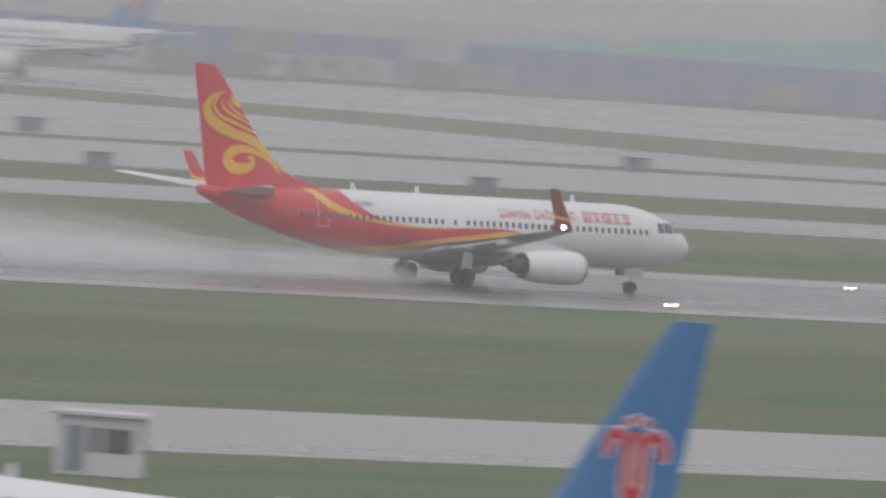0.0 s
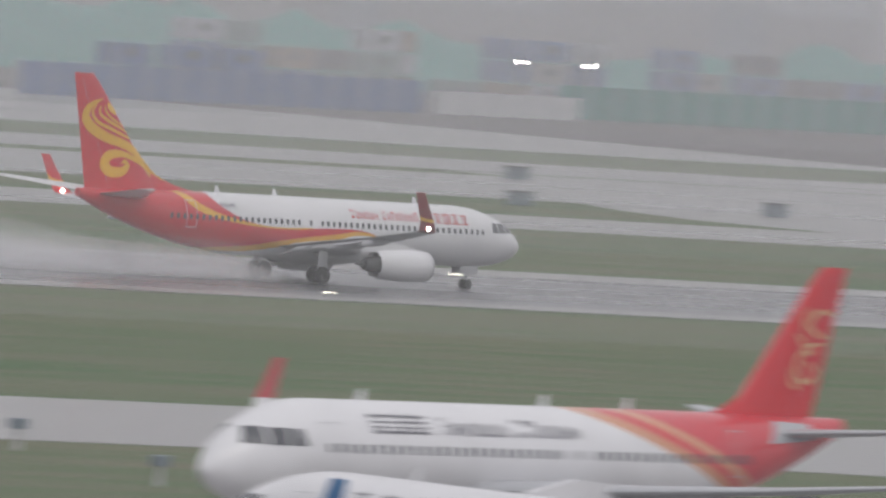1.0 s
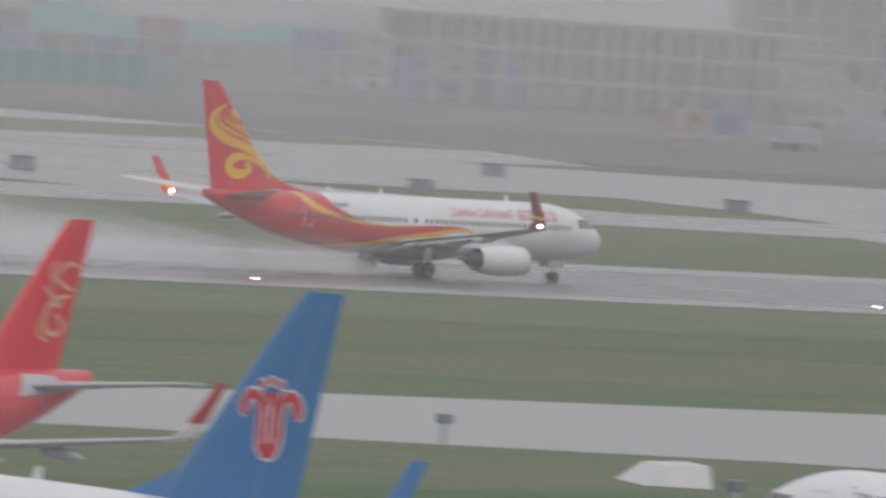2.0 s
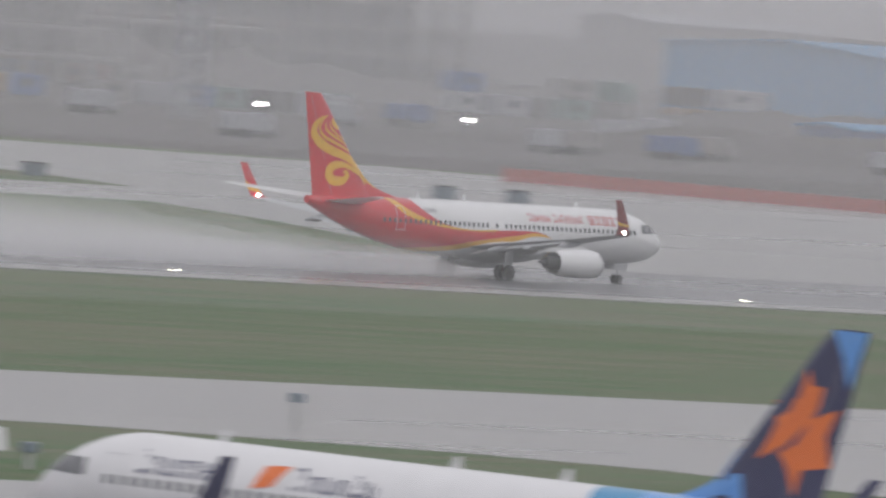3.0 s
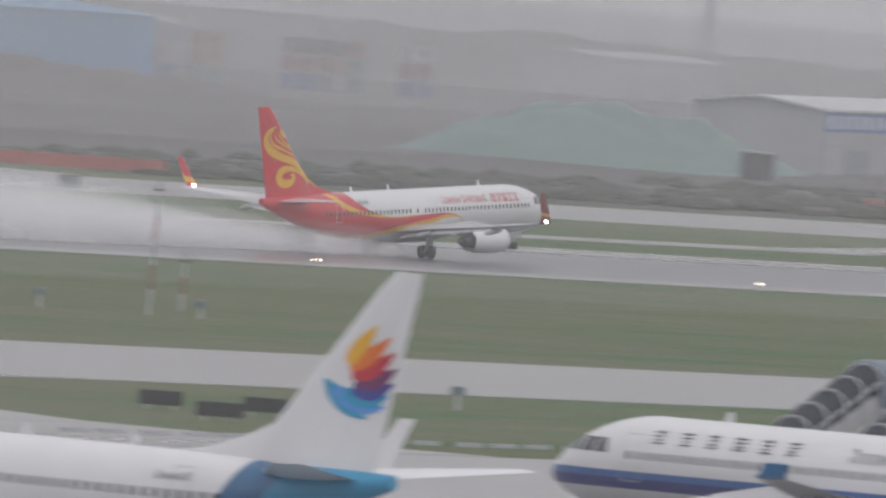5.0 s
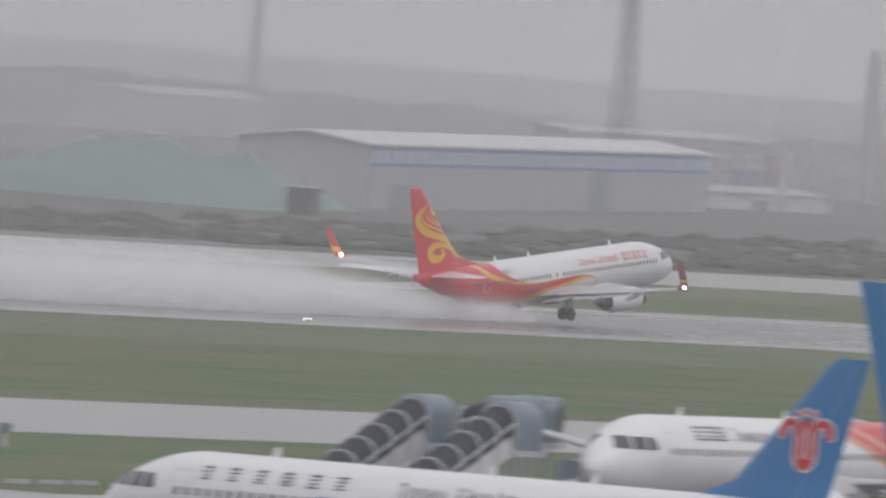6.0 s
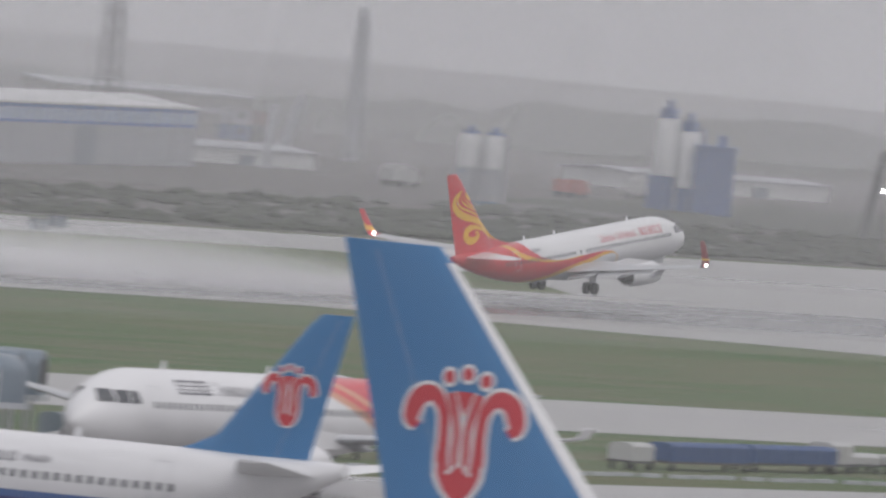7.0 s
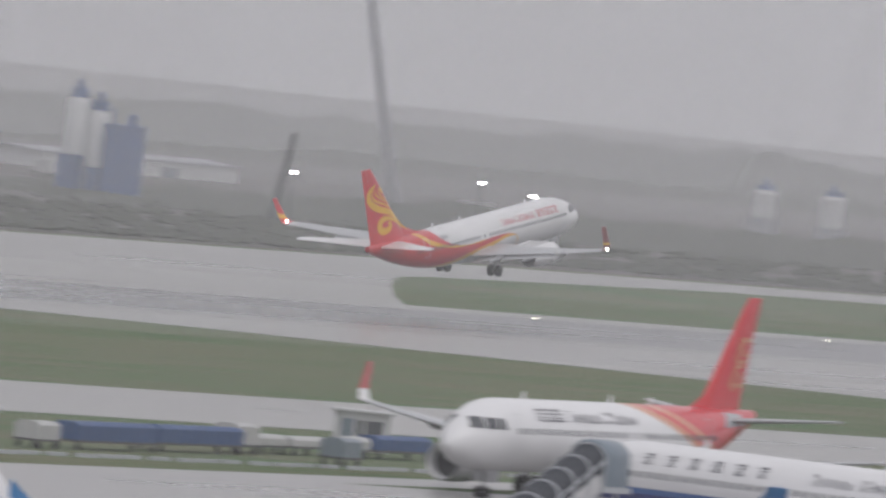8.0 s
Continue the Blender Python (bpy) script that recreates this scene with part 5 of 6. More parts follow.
def wall_run(name, pts, high, mat, label, category, step=6.0, gap=0.15):
    """A run of upright panels between posts, following the points."""
    ob = empty(name, pose(pts[0][0], pts[0][1], 0))
    o = Vector((*pts[0], 0))
    mesh = post_mesh = None
    for a, b in zip(pts, pts[1:]):
        a, b = Vector((*a, 0)), Vector((*b, 0))
        n = max(1, int((b - a).length / step))
        ang = math.degrees(math.atan2((b - a).y, (b - a).x))
        for k in range(n):
            p = a.lerp(b, (k + 0.5) / n) - o
            ln = (b - a).length / n
            bm = bmesh.new()
            box(bm, -ln / 2 + gap, ln / 2 - gap, -0.12, 0.12, 0.1, high)
            q = part("panel", bm, mat, ob, smooth=False)
            q.matrix_local = pose(p.x, p.y, 0, 0, 0, ang)
            bm = bmesh.new()
            box(bm, -0.12, 0.12, -0.2, 0.2, 0, high + 0.15)
            q = part("post", bm, mat if high < 2 else M_SHED, ob, smooth=False)
            p = a.lerp(b, k / n) - o
            q.matrix_local = pose(p.x, p.y, 0, 0, 0, ang)
    return tagged(ob, label, category)


wall_run("site_hoarding", [(900, 1330), (985, 1290), (1065, 1262)], 4.5, M_HOARD, "dull blue hoarding round the building ground", "hoarding")
wall_run("site_hoarding", [(1020, 1180), (1100, 1205)], 3.6, M_HOARD, "dull blue hoarding round the building ground", "hoarding")
wall_run("site_hoarding", [(1103, 1206), (1132, 1214)], 2.6, M_ROOF, "pale hoarding round the building ground", "hoarding")
wall_run("site_hoarding", [(1136, 1222), (1214, 1242)], 3.8, M_NET, "faded green hoarding round the building ground", "hoarding")
wall_run("red_barrier_line", [(1079.2, 960.4), (1110, 912), (1135, 900), (1166, 893)], 1.35, M_BARRIER, "line of red plastic road barriers", "barrier", 3.0, 0.04)


def shed(name, at, turn, size, eave, ridge, wall_mat, roof_mat, band=None, label="", bays=12):
    """A long site building: its front faces -y, with piers, a band of panes and a low gable roof."""
    ob = empty(name, pose(at[0], at[1], 0, 0, 0, turn))
    lx, ly = size
    bm = bmesh.new()
    rings = [[(x, y, z) for y, z in ((-ly / 2, 0), (ly / 2, 0), (ly / 2, eave), (0, ridge - 0.15), (-ly / 2, eave))] for x in (0, lx)]
    part("wall", loft(bm, rings), wall_mat, ob, smooth=False)
    for side in (-1, 1):
        bm = bmesh.new()
        rings = [[(x, 0, ridge + 0.1), (x, side * (ly / 2 + 0.35), eave - 0.05), (x, side * (ly / 2 + 0.35), eave + 0.2), (x, 0, ridge + 0.35)] for x in (-0.8, lx + 0.8)]
        part("roof", loft(bm, rings), roof_mat, ob, smooth=False)
    for k in range(bays + 1):
        bm = bmesh.new()
        box(bm, k * lx / bays - 0.2, k * lx / bays + 0.2, -ly / 2 - 0.12, -ly / 2 - 0.002, 0, eave - 0.1)
        part("pier", bm, wall_mat, ob, smooth=False)
    if band:
        z0, z1, mat = band
        for k in range(bays):
            bm = bmesh.new()
            xa, xb = k * lx / bays + 0.3, (k + 1) * lx / bays - 0.3
            box(bm, xa - 0.28, xb + 0.28, -ly / 2 - 0.1, -ly / 2 - 0.003, z0, z1)
            w = part("window_band", bm, mat, ob, smooth=False)
            for j in range(3):
                bm = bmesh.new()
                u = xa + (xb - xa) * (j + 0.5) / 3
                box(bm, u - lx / bays / 15, u + lx / bays / 15, -ly / 2 - 0.16, -ly / 2 - 0.1, z0 + 0.45, z1 - 0.5)
                part("pane", bm, M_WIN_BAND, w, smooth=False)
    for k, up in ((1, 0.4), (bays * 5 // 8, 0.66)):
        bm = bmesh.new()
        box(bm, k * lx / bays + 0.6, (k + 1) * lx / bays - 0.6, -ly / 2 - 0.16, -ly / 2 + 0.02, 0, eave * up)
        part("gate", bm, M_CAB, ob, smooth=False)
    return tagged(ob, label, "shed")


ANG = math.degrees(math.atan2(100, 235))
shed("works_shed", (1498, 1056.4), ANG, (226, 16.5), 7.9, 8.9, M_SHED, M_ROOF, (5.3, 7.8, M_BLUEBAND), "long grey works shed with a blue window band and pale roof", 16)
shed("works_shed", (1515, 1300), 4, (165, 40), 9.6, 11.0, M_BLUEWALL, M_BLUEWALL, None, "large hall clad in faded blue sheet metal", 14)
shed("works_shed", (1270, 1500), 5, (120, 30), 13.0, 15.0, M_CONCRETE, M_CONCRETE, (8.0, 11.0, M_SHED), "unfinished grey concrete hall in the haze", 10)
shed("works_shed", (1410, 1560), 2, (90, 30), 16.0, 17.0, M_CONCRETE, M_SHED, (9.0, 13.0, M_SHED), "unfinished grey concrete hall in the haze", 8)
shed("works_shed", (1390, 1185), 4, (40, 8), 2.4, 2.8, M_HOARD, M_BLUEWALL, None, "row of blue and white site cabins", 12)
shed("works_shed", (1730, 1170), 6, (60, 12), 2.2, 2.8, M_ROOF, M_SHED, None, "row of white site cabins", 10)
shed("works_shed", (1930, 1210), 6, (70, 12), 2.4, 2.8, M_ROOF, M_SHED, None, "row of white site cabins", 10)


for x, y, ln, ev, m in ((1640, 1440, 46, 10.5, M_CONCRETE), (1700, 1420, 30, 8.0, M_SHED), (1745, 1450, 52, 12.5, M_CONCRETE), (1830, 1430, 34, 7.0, M_HOARD), (1880, 1460, 60, 9.5, M_CONCRETE), (1985, 1440, 40, 6.5, M_SHED), (1560, 1450, 40, 9.0, M_CONCRETE), (2080, 1420, 70, 5.5, M_CONCRETE)):
    shed("site_block", (x, y), 5, (ln, 14), ev, ev + 0.8, m, M_SHED, (ev * 0.45, ev * 0.6, M_SHED), "half-built grey block in the haze", 6)


def tank_tower(at, cols, base):
    """Cement silos on a frame: radius, base, height of the white shell, cap."""
    ob = empty("cement_silo", pose(at[0], at[1], 0))
    for x, y, r, z0, z1, mat, cap in cols:
        bm = bmesh.new()
        lathe(bm, [(z0, r * 0.3), (z0 + 1.2, r), (z1, r), (z1 + 0.5, r * 0.75), (z1 + 0.6, 0.1)], (x, y, 0), 20, "Z")
        part("shell", bm, mat, ob)
        bm = bmesh.new()
        for a in range(4):
            px, py = x + r * 0.8 * math.cos(a * math.pi / 2 + 0.8), y + r * 0.8 * math.sin(a * math.pi / 2 + 0.8)
            tube(bm, (px, py, 0), (px, py, z0 + 1.3), 0.18, n=6)
        tube(bm, (x - r, y, 0.4), (x + r, y, z0 + 0.6), 0.12, n=6)
        tube(bm, (x + r, y, 0.4), (x - r, y, z0 + 0.6), 0.12, n=6)
        part("frame", bm, M_BLUEWALL, ob)
        bm = bmesh.new()
        box(bm, x - r * 0.92, x + r * 0.92, y - r * 0.92, y + r * 0.92, 0.6, z0 + 1.1)
        part("base_cladding", bm, base, ob, smooth=False)
        bm = bmesh.new()
        box(bm, x - r * 0.5, x + r * 0.5, y - r * 0.5, y + r * 0.5, z1 + 0.4, z1 + cap)
        box(bm, x - 0.3, x + 0.3, y - 0.3, y + 0.3, z1 + cap, z1 + cap * 1.6)
        part("filter_house", bm, M_HOARD, ob, smooth=False)
        bm = bmesh.new()
        tube(bm, (x, y - r - 0.25, 0), (x, y - r - 0.25, z1 + 0.8), 0.16, n=6)
        part("ladder", bm, M_SHED, ob)
    return tagged(ob, "white and blue cement silos on a blue frame", "silo", "cement silos")


tank_tower((1706, 1059), [(0, 0, 1.65, 4.4, 12.7, M_ROOF, 1.9), (1.55, -2.5, 1.65, 3.0, 11.2, M_ROOF, 1.9)], M_HOARD)
ob = empty("mixing_tower", pose(1709.5, 1053.4, 0, 0, 0, -58))
bm = bmesh.new()
box(bm, -2.7, 2.7, -2.7, 2.7, 0, 9.8)
part("cladding", bm, M_HOARD, ob, smooth=False)
bm = bmesh.new()
box(bm, -2.9, 2.9, -2.9, 2.9, 9.8, 10.15)
box(bm, 0.2, 1.4, -0.6, 0.6, 10.15, 11.6)
tube(bm, (-1.6, 0, 10.1), (-1.6, 0, 12.4), 0.12, n=6)
part("roof", bm, M_HOARD, ob, smooth=False)
tagged(ob, "blue-clad mixing tower beside the silos", "tower")
tank_tower((1643, 1050), [(0, 0, 1.5, 3.8, 8.7, M_ROOF, 1.0), (1.75, -2.7, 1.5, 3.8, 8.7, M_ROOF, 1.0)], M_SHED)
tank_tower((2060, 1150), [(0, 0, 2.0, 2.4, 7.3, M_ROOF, 1.4)], M_SHED)
tank_tower((2066, 1141), [(0, 0, 2.1, 1.8, 7.4, M_ROOF, 1.4)], M_SHED)


def mast(name, at, high, r0, r1, label, lattice=True, lean=(0, 0), mat=M_SHED, bar=0.28):
    ob = empty(name, pose(at[0], at[1], 0))
    top = Vector((lean[0], lean[1], high))
    bm = bmesh.new()
    corners = [(1, 1), (1, -1), (-1, -1), (-1, 1)]
    n = 10
    for a, b in corners:
        tube(bm, (a * r0, b * r0, 0), top + Vector((a * r1, b * r1, 0)), bar, n=6)
    part("leg_frame", bm, mat, ob)
    if lattice:
        bm = bmesh.new()
        for k in range(n):
            u, v = k / n, (k + 1) / n
            for i in range(4):
                a, b = corners[i], corners[(i + 1) % 4]
                ra, rb = r0 + (r1 - r0) * u, r0 + (r1 - r0) * v
                tube(bm, top * u + Vector((a[0] * ra, a[1] * ra, 0)), top * v + Vector((b[0] * rb, b[1] * rb, 0)), bar / 2, n=5)
        part("bracing", bm, mat, ob)
    else:
        bm = bmesh.new()
        tube(bm, (0, 0, 0), top, r0 * 0.95, r1 * 0.95, 14)
        tube(bm, top, top + Vector((0, 0, 1.6)), r1 * 1.6, r1 * 1.4, 14)
        part("shaft", bm, M_SHED, ob)
    return tagged(ob, label, "tower")


mast("lattice_tower", (2044, 1378), 33, 1.7, 0.7, "tall grey lattice tower, faint in the haze", True, (0, 0), M_DARK)
mast("chimney", (1910, 1242), 22.1, 1.1, 0.55, "slender grey chimney, faint in the haze", False)
mast("crane", (2300, 1750), 42, 0.9, 0.6, "leaning lattice boom of a crane, faint in the haze", True, (16, 0))
mast("crane", (2001.6, 1183.2), 40, 0.5, 0.3, "leaning lattice boom of a crane, faint in the haze", True, (-9, 5))
mast("crane", (1679, 1011), 12, 0.4, 0.2, "dark excavator boom reaching up", True, (1.1, -1.8), M_DARK, 0.14)
mast("crane", (1762, 1160), 9, 0.35, 0.2, "dark excavator boom reaching up", True, (4, 2))
for x, y, h in ((1500, 1700, 30), (1530, 1690, 26), (1960, 1640, 24), (1380, 1600, 26), (1290, 1700, 30), (1340, 1720, 24)):
    mast("crane", (x, y), h, 0.9, 0.7, "upright grey mast on the building ground")


def flood_lamp(at, high):
    ob = empty("flood_lamp", pose(at[0], at[1], 0))
    bm = bmesh.new()
    tube(bm, (0, 0, 0), (0, 0, high), 0.15, 0.1)
    part("pole", bm, M_DARK, ob)
    bm = bmesh.new()
    box(bm, -0.6, 0.6, -0.25, 0.25, high - 0.2, high + 0.35)
    part("housing", bm, M_DARK, ob, smooth=False)
    bm = bmesh.new()
    bmesh.ops.create_uvsphere(bm, u_segments=12, v_segments=8, radius=0.25, matrix=Matrix.Translation((-0.25, -0.3, high + 0.05)) @ Matrix.Diagonal((1.4, 0.6, 0.8, 1)))
    part("lens", bm, M_FLOOD, ob, "glaring white lens")
    return tagged(ob, "lit white flood lamp on a pole", "flood lamp", "flood lamps")


M_FLOOD = glow("lit_flood_lamp", (1.0, 0.99, 0.96), 35)
for x, y, h in ((1178, 1262, 5.3), (1167, 1262, 5.3), (1107, 1303, 5.2), (1106.6, 1303, 3.9), (1683, 982, 8.2), (1682, 1010, 6.8), (1700, 984, 7.0)):
    flood_lamp((x, y), h)


def site_truck(at, turn, mat):
    ob = empty("site_truck", pose(at[0], at[1], 0, 0, 0, turn))
    bm = bmesh.new()
    rings = [[(x, y, z) for y, z in ((-1.2, 0.9), (1.2, 0.9), (1.2, h), (-1.2, h))] for x, h in ((-3.4, 2.6), (1.0, 2.6))]
    part("load_bed", loft(bm, rings), mat, ob, smooth=False)
    bm = bmesh.new()
    rings = [[(x, y, z) for y, z in ((-1.15, 0.6), (1.15, 0.6), (1.1, h), (-1.1, h))] for x, h in ((1.2, 2.7), (2.6, 2.6), (3.0, 1.6))]
    part("cab", loft(bm, rings), mat, ob, smooth=False)
    for x in (-2.4, -1.2, 2.0):
        for y in (-1.05, 1.05):
            bm = bmesh.new()
            lathe(bm, [(-0.15, 0.2), (-0.15, 0.5), (0.15, 0.5), (0.15, 0.2)], (x, y, 0.5), 12, "Y")
            part("wheel", bm, M_RUBBER, ob)
    return tagged(ob, "parked site lorry, pale in the haze", "lorry", "site lorries")


random.seed(5)
for x, y, m in ((1240, 1130, M_SHED), (1275, 1150, M_HOARD), (1300, 1140, M_SHED), (1330, 1160, M_SHED), (1190, 1120, M_SHED), (1215, 1075, M_SHED), (1385, 1130, M_SHED), (1720, 1110, M_CART_WHITE), (1750, 1130, M_CART_WHITE), (1780, 1120, M_BARRIER), (1830, 1140, M_CART_WHITE), (1920, 1120, M_CART_WHITE), (1150, 1060, M_SHED), (1860, 1080, M_CART_WHITE)):
    site_truck((x, y), random.uniform(-20, 20), m)
ob = empty("site_cabin", pose(1430, 1008, 0, 0, 0, 20))
bm = bmesh.new()
box(bm, -2.0, 2.0, -1.5, 1.5, 0, 3.2)
part("wall", bm, M_DARK, ob, smooth=False)
bm = bmesh.new()
box(bm, -2.2, 2.2, -1.7, 1.7, 3.2, 3.4)
part("roof", bm, M_SHED, ob, smooth=False)
tagged(ob, "dark site cabin in front of the long shed", "cabin")


def unfinished_building(at, turn, bays, floors, pitch, storey):
    """An unfinished building: slabs on two rows of columns, with starter bars on top."""
    ob = empty("unfinished_building", pose(at[0], at[1], 0, 0, 0, turn))
    width = bays * pitch
    for k in range(1, floors + 1):
        bm = bmesh.new()
        box(bm, -0.8, width + 0.8, -5.6, 5.6, k * storey - 0.45, k * storey)
        part("slab", bm, M_CONCRETE, ob, smooth=False)
    mesh = None
    for k in range(floors):
        for i in range(bays + 1):
            for y in (-4.8, 4.8):
                if mesh is None:
                    bm = bmesh.new()
                    box(bm, -0.32, 0.32, -0.32, 0.32, 0, storey - 0.45)
                    q = part("column", bm, M_CONCRETE, ob, smooth=False)
                    mesh = q.data
                else:
                    q = new("column", mesh)
                    q.parent = ob
                q.matrix_local = pose(i * pitch, y, k * storey)
    for i in range(bays + 1):
        bm = bmesh.new()
        for dx in (-0.2, 0.2):
            tube(bm, (i * pitch + dx, -4.8, floors * storey), (i * pitch + dx, -4.8, floors * storey + 1.3), 0.05, n=5)
        part("starter_bars", bm, M_BARRIER_RED, ob)
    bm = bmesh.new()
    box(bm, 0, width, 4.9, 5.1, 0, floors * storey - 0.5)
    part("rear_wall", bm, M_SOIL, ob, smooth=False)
    return tagged(ob, "unfinished grey concrete building with bare columns and slabs", "building", "unfinished buildings")


unfinished_building((1272, 1262), -6, 12, 3, 5.2, 3.6)
unfinished_building((1352, 1292), -4, 9, 2, 5.2, 4.0)
unfinished_building((1500, 1420), 3, 14, 4, 6.0, 3.6)
unfinished_building((1640, 1392), 3, 12, 3, 6.0, 3.6)

# stacked containers and huts on the building ground
M_STACK = [M_HOARD, M_SHED, M_CONCRETE, surface("rusty_steel", (0.21, 0.10, 0.08), 0.6, vary=0.25), M_NET_OLD, M_SOIL, M_HOARD, surface("ochre_steel", (0.26, 0.17, 0.09), 0.6, vary=0.25)]
STACK_WORD = ["dull blue", "grey", "mud-grey", "rusty red", "faded green", "mud-brown", "dull blue", "ochre"]


def container(mat, word):
    ob = empty("site_container")
    bm = bmesh.new()
    n = 30
    rings = [[(-3.0 + 6.0 * i / n, y * (1.0 if (i // 2) % 2 else 0.96), z) for y, z in ((-1.22, 0.12), (1.22, 0.12), (1.22, 2.5), (-1.22, 2.5))] for i in range(n + 1)]
    part("body", loft(bm, rings), mat, ob, smooth=False)
    bm = bmesh.new()
    for x0, x1 in ((-3.03, -2.88), (2.88, 3.03)):
        for y0, y1 in ((-1.26, -1.1), (1.1, 1.26)):
            box(bm, x0, x1, y0, y1, 0.0, 2.6)
    part("corner_frame", bm, M_SHED, ob, smooth=False)
    for y in (-0.6, 0.6):
        bm = bmesh.new()
        box(bm, -3.06, -3.0, y - 0.55, y + 0.55, 0.2, 2.4)
        part("door", bm, mat, ob, smooth=False)
    bm = bmesh.new()
    box(bm, -0.6, 0.8, -1.29, -1.2, 1.1, 2.0)
    part("window", bm, M_GLASS, ob, smooth=False)
    return tagged(ob, word + " steel site container on muddy ground", "container", "site containers")


rnd = random.Random(23)
made = {}
for x0, y0, run, most in ((940, 1262, 16, 2), (1075, 1236, 8, 2), (1120, 1275, 20, 3), (1235, 1180, 10, 1), (1250, 1260, 18, 3), (1385, 1240, 10, 2), (1560, 1262, 12, 1), (1700, 1330, 16, 3), (1790, 1262, 12, 2), (1640, 1385, 14, 3), (1925, 1330, 14, 2)):
    for k in range(run):
        x, y = x0 + k * 6.8 + rnd.uniform(-0.3, 0.3), y0 + rnd.uniform(-3, 3)
        if rnd.random() < 0.22:
            continue
        turn = rnd.choice((0, 0, 0, 5, 90))
        for j in range(rnd.randint(1, most)):
            i = rnd.randrange(len(M_STACK))
            m = pose(x, y, 0.02 + 2.6 * j, 0, 0, turn)
            if i in made:
                copy_thing(made[i], m)
            else:
                made[i] = container(M_STACK[i], STACK_WORD[i])
                made[i].matrix_world = m

for x, y, m in ((1219, 1075, M_CONCRETE), (1239, 1078, M_HOARD), (1268, 1070, M_SHED), (1251, 1084, M_CONCRETE)):
    site_truck((x, y), random.uniform(-12, 12), m)
flood_lamp((1249.5, 1150), 1.5)
flood_lamp((1285, 1150), 1.2)
mast("crane", (1209.8, 1124.3), 24, 1.1, 0.9, "upright grey mast on the building ground")
mast("crane", (2213.1, 1573.6), 30, 0.7, 0.5, "upright grey mast on the building ground")
mast("crane", (1826, 1200), 10, 0.6, 0.3, "dark excavator boom reaching up", True, (5, 0))

# scrub along the edge of the building ground: small ragged clumps
rnd = random.Random(11)
verts, faces = [], []
for k in range(2600):
    t = rnd.random()
    x = 1150 + 900 * t ** 0.9
    y = 890 + min(34, max(0, (x - 1350) * 0.12)) + rnd.random() ** 1.5 * (60 + 110 * t)
    r, h = rnd.uniform(0.7, 2.2), rnd.uniform(0.2, 0.85)
    b0 = len(verts)
    n = 7
    for j, (kr, kz) in enumerate(((1.0, 0.0), (1.15, 0.4), (0.75, 0.8))):
        for i in range(n):
            a = i * math.tau / n + j * 0.4
            q = kr * r * rnd.uniform(0.65, 1.25)
            verts.append((x + q * math.cos(a) * 1.4, y + q * math.sin(a), kz * h * rnd.uniform(0.8, 1.2) - 0.05))
    verts.append((x, y, h * rnd.uniform(0.9, 1.3)))
    for j in range(2):
        for i in range(n):
            faces.append((b0 + j * n + i, b0 + j * n + (i + 1) % n, b0 + (j + 1) * n + (i + 1) % n, b0 + (j + 1) * n + i))
    for i in range(n):
        faces.append((b0 + 2 * n + i, b0 + 2 * n + (i + 1) % n, b0 + 3 * n))
me = bpy.data.meshes.new("scrub")
me.from_pydata(verts, [], faces)
me.materials.append(M_SCRUB)
tagged(new("scrub", me), "low dark scrub on muddy ground", "scrub", "", "stuff")

# ---- spray thrown up by the wheels ----
def spray(name, label, alphas, start, tall, seed, foot=1.4):
    """A plume of droplet sheets, one over another, trailing towards -x."""
    ob = empty(name)
    for k, a in enumerate(alphas):
        m = veil("%s_%d" % (name, k), a, (0.97, 0.97, 0.98), 0.05, (("X", -175.0, -70.0), ("X", 0.0, start), ("Z", 6.4, 0.2)), 0.6)
        u = (k + 1) / len(alphas)
        bm = bmesh.new()
        rings = []
        for i in range(90):
            t = i / 89
            x = -178 * t ** 1.3 - 0.5 + 0.1 * k
            far = min(1.0, max(0.0, (-x - 12) / 46))
            far = far * far * (3 - 2 * far)
            near = min(1.0, -x / 7)
            w = (2.6 + 2.6 * near + 7.0 * far) * (0.45 + 0.55 * u)
            h = (0.3 + foot * near + 4.4 * far) * (0.25 + 0.75 * u) * tall
            ring = []
            for j in range(36):
                an = math.pi * j / 35
                e = 1 + 0.26 * noise.noise(Vector((x * 0.12, an * 1.5, k * 3.1 + seed))) + 0.09 * noise.noise(Vector((x * 0.4, an * 4, k * 5.7 + seed))) + 0.04 * noise.noise(Vector((x * 1.1, an * 9, k * 2.3 + seed)))
                ring.append((x, w * e * math.cos(an), 0.02 + h * e * math.sin(an)))
            rings.append(ring)
        vs = [[bm.verts.new(p) for p in r] for r in rings]
        for p, q in zip(vs, vs[1:]):
            for i in range(35):
                bm.faces.new((p[i], p[i + 1], q[i + 1], q[i]))
        part("spray_sheet", bm, m, ob)
    return tagged(ob, label, "spray", "", "stuff")


SPRAY = spray("wheel_spray", "thin white spray thrown up behind the wheels", (0.24, 0.2, 0.17, 0.14, 0.11, 0.09, 0.07, 0.05), -5.0, 0.95, 0.0, 2.3)
HEAVY_SPRAY = spray("heavy_wheel_spray", "dense white plume of spray over standing water", (0.34, 0.32, 0.29, 0.26, 0.22, 0.18, 0.14, 0.1, 0.07), -9.0, 1.15, 7.3)

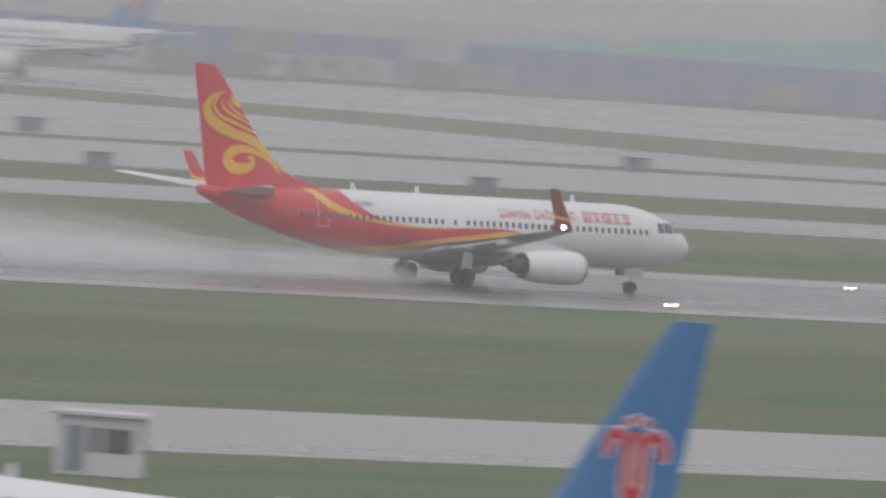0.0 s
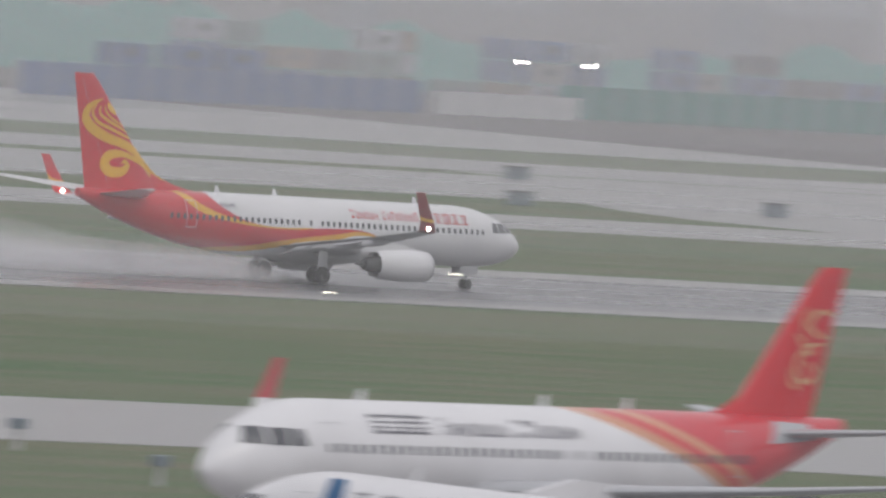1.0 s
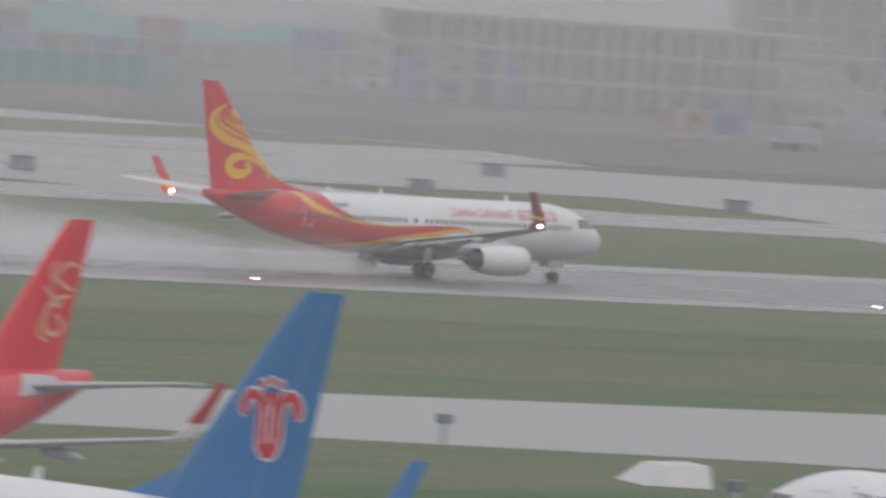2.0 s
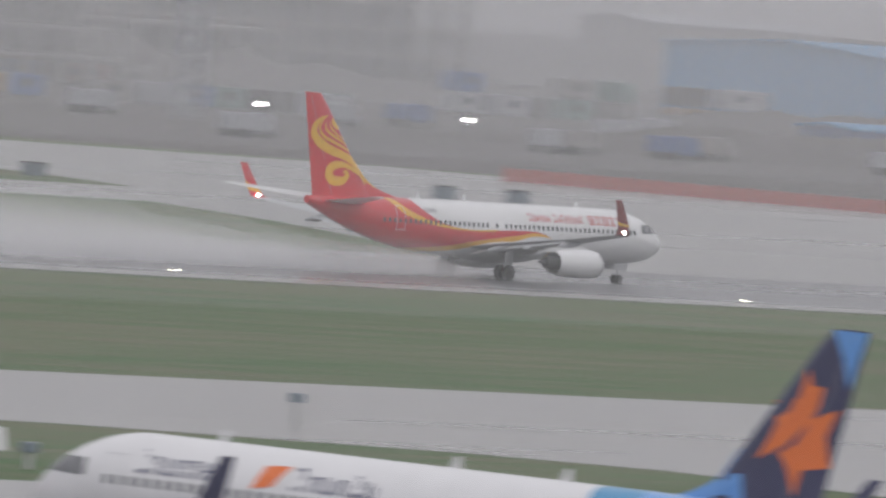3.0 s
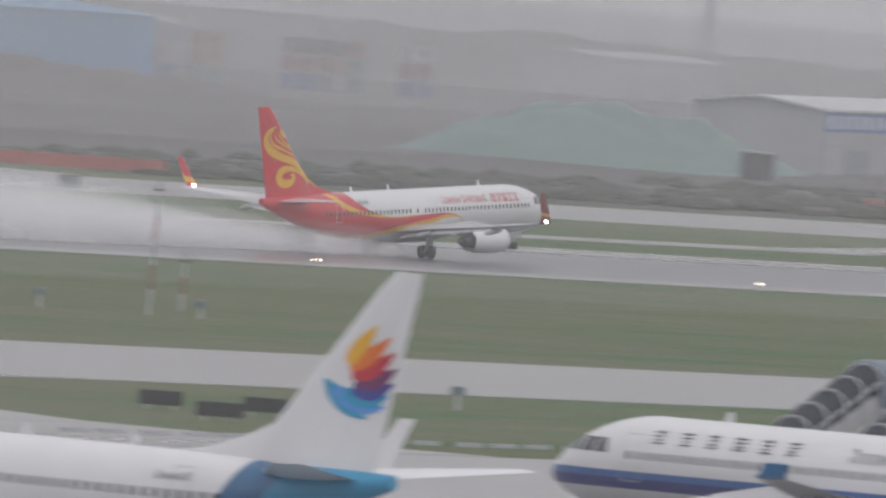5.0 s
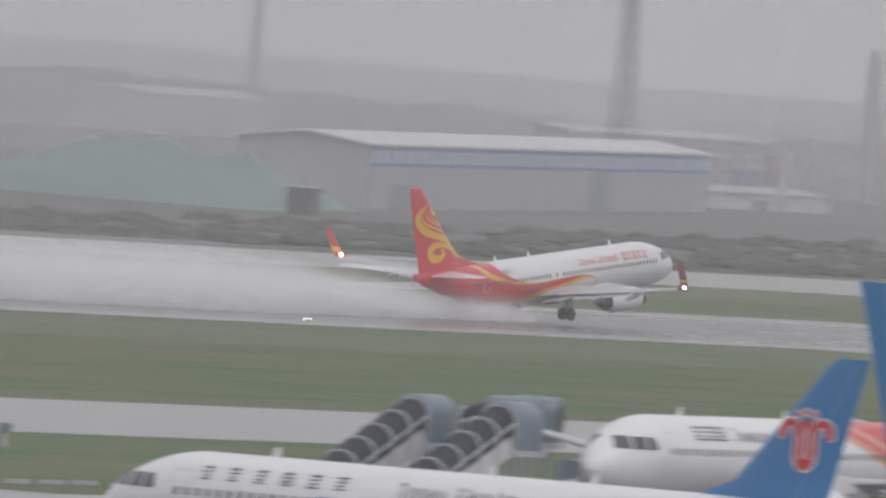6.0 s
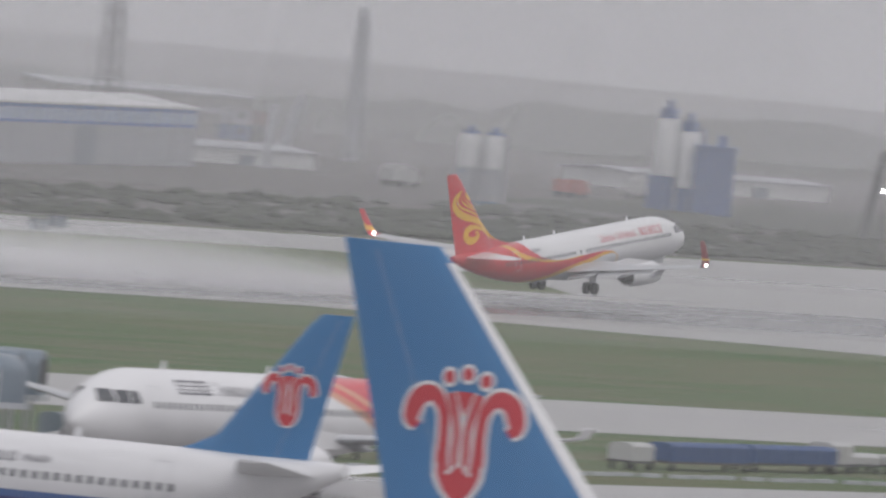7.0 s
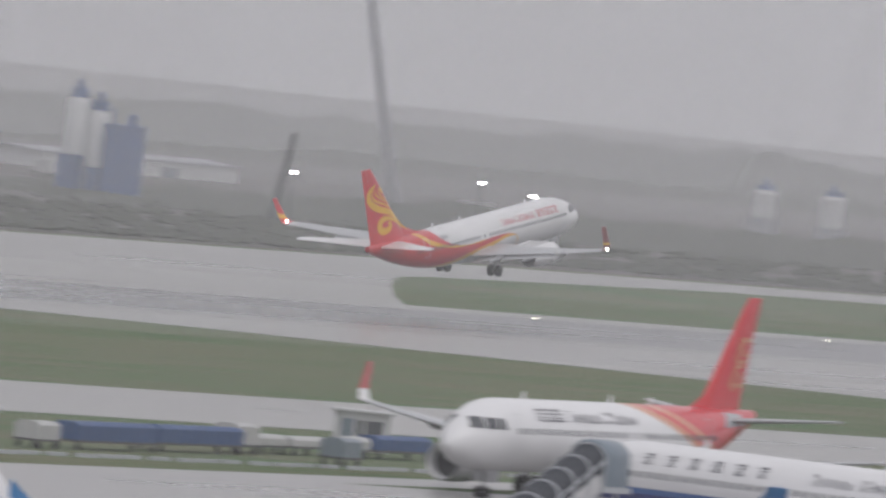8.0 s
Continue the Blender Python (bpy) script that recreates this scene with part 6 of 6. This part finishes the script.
# ---- mist in the air, sheet behind sheet ----
MIST = [(200, 0.07), (440, 0.07), (640, 0.10), (790, 0.095), (900, 0.115), (1010, 0.14), (1130, 0.14), (1240, 0.23), (1420, 0.28), (1650, 0.34), (2000, 0.36), (2600, 0.38), (3400, 0.4)]
for k, (y, a) in enumerate(MIST):
    bm = bmesh.new()
    vs = [bm.verts.new(p) for p in ((-2000, y, 0.5), (6500, y, 0.5), (6500, y, 260), (-2000, y, 260))]
    bm.faces.new(vs)
    tagged(part("rain_mist", bm, veil("drizzle_%d" % k, a, scale=0.003), None, "", False), "thin grey drizzle hanging in the air", "mist", "sheets of drizzle", "stuff")

# seconds, way along the runway, height of the wheels, nose-up angle
TAKEOFF = [
    (0.0, 570.52, 0.00, 0.00),
    (0.5, 609.03, 0.00, 0.00),
    (1.0, 648.11, 0.00, 0.00),
    (1.5, 687.58, 0.00, 0.00),
    (1.7, 703.44, 0.00, 0.00),
    (2.8, 791.88, 0.00, 0.17),
    (3.0, 808.27, 0.00, 0.15),
    (3.5, 849.36, 0.00, 0.48),
    (4.0, 890.54, 0.00, 0.92),
    (5.3, 999.30, 0.00, 4.80),
    (5.5, 1016.30, 0.00, 5.40),
    (6.0, 1059.80, 0.40, 6.45),
    (6.5, 1103.20, 0.85, 7.15),
    (7.0, 1146.90, 1.50, 8.10),
    (7.2, 1164.90, 2.00, 8.70),
    (7.5, 1191.60, 3.00, 9.70),
    (7.7, 1209.40, 3.68, 10.00),
    (8.0, 1236.00, 4.75, 10.40),
]


def motions():
    walk(SPRAY, [(t, pose(x, RUNWAY_Y, 0.05)) for t, x in [(t, x) for t, x, z, a in TAKEOFF if t < 6.6] + [(7.0, 1132.0), (7.5, 1146.0), (8.0, 1152.0)]])
    # the runway holds more water further on: the thick plume forms late, then stays behind as the wheels lift
    lag = ((0.0, 150.0), (2.5, 95.0), (3.0, 74.0), (3.5, 52.0), (4.0, 34.0), (4.8, 12.0), (5.4, 2.0), (9.0, 0.0))

    def behind(t):
        for (t0, a), (t1, b) in zip(lag, lag[1:]):
            if t <= t1:
                return a + (b - a) * (t - t0) / (t1 - t0)
        return 0.0

    walk(HEAVY_SPRAY, [(t, pose(x - behind(t), RUNWAY_Y, 0.05)) for t, x, z, a in TAKEOFF if t < 6.2] + [(t, pose(x, RUNWAY_Y, 0.05)) for t, x in ((6.5, 1062.0), (7.0, 1078.0), (7.5, 1088.0), (8.0, 1092.0))])
    walk(JET, [(t, pose(x, RUNWAY_Y, z + 0.03, -max(0.0, t - 6.5) * 1.0, -a, 0)) for t, x, z, a in TAKEOFF])


motions()
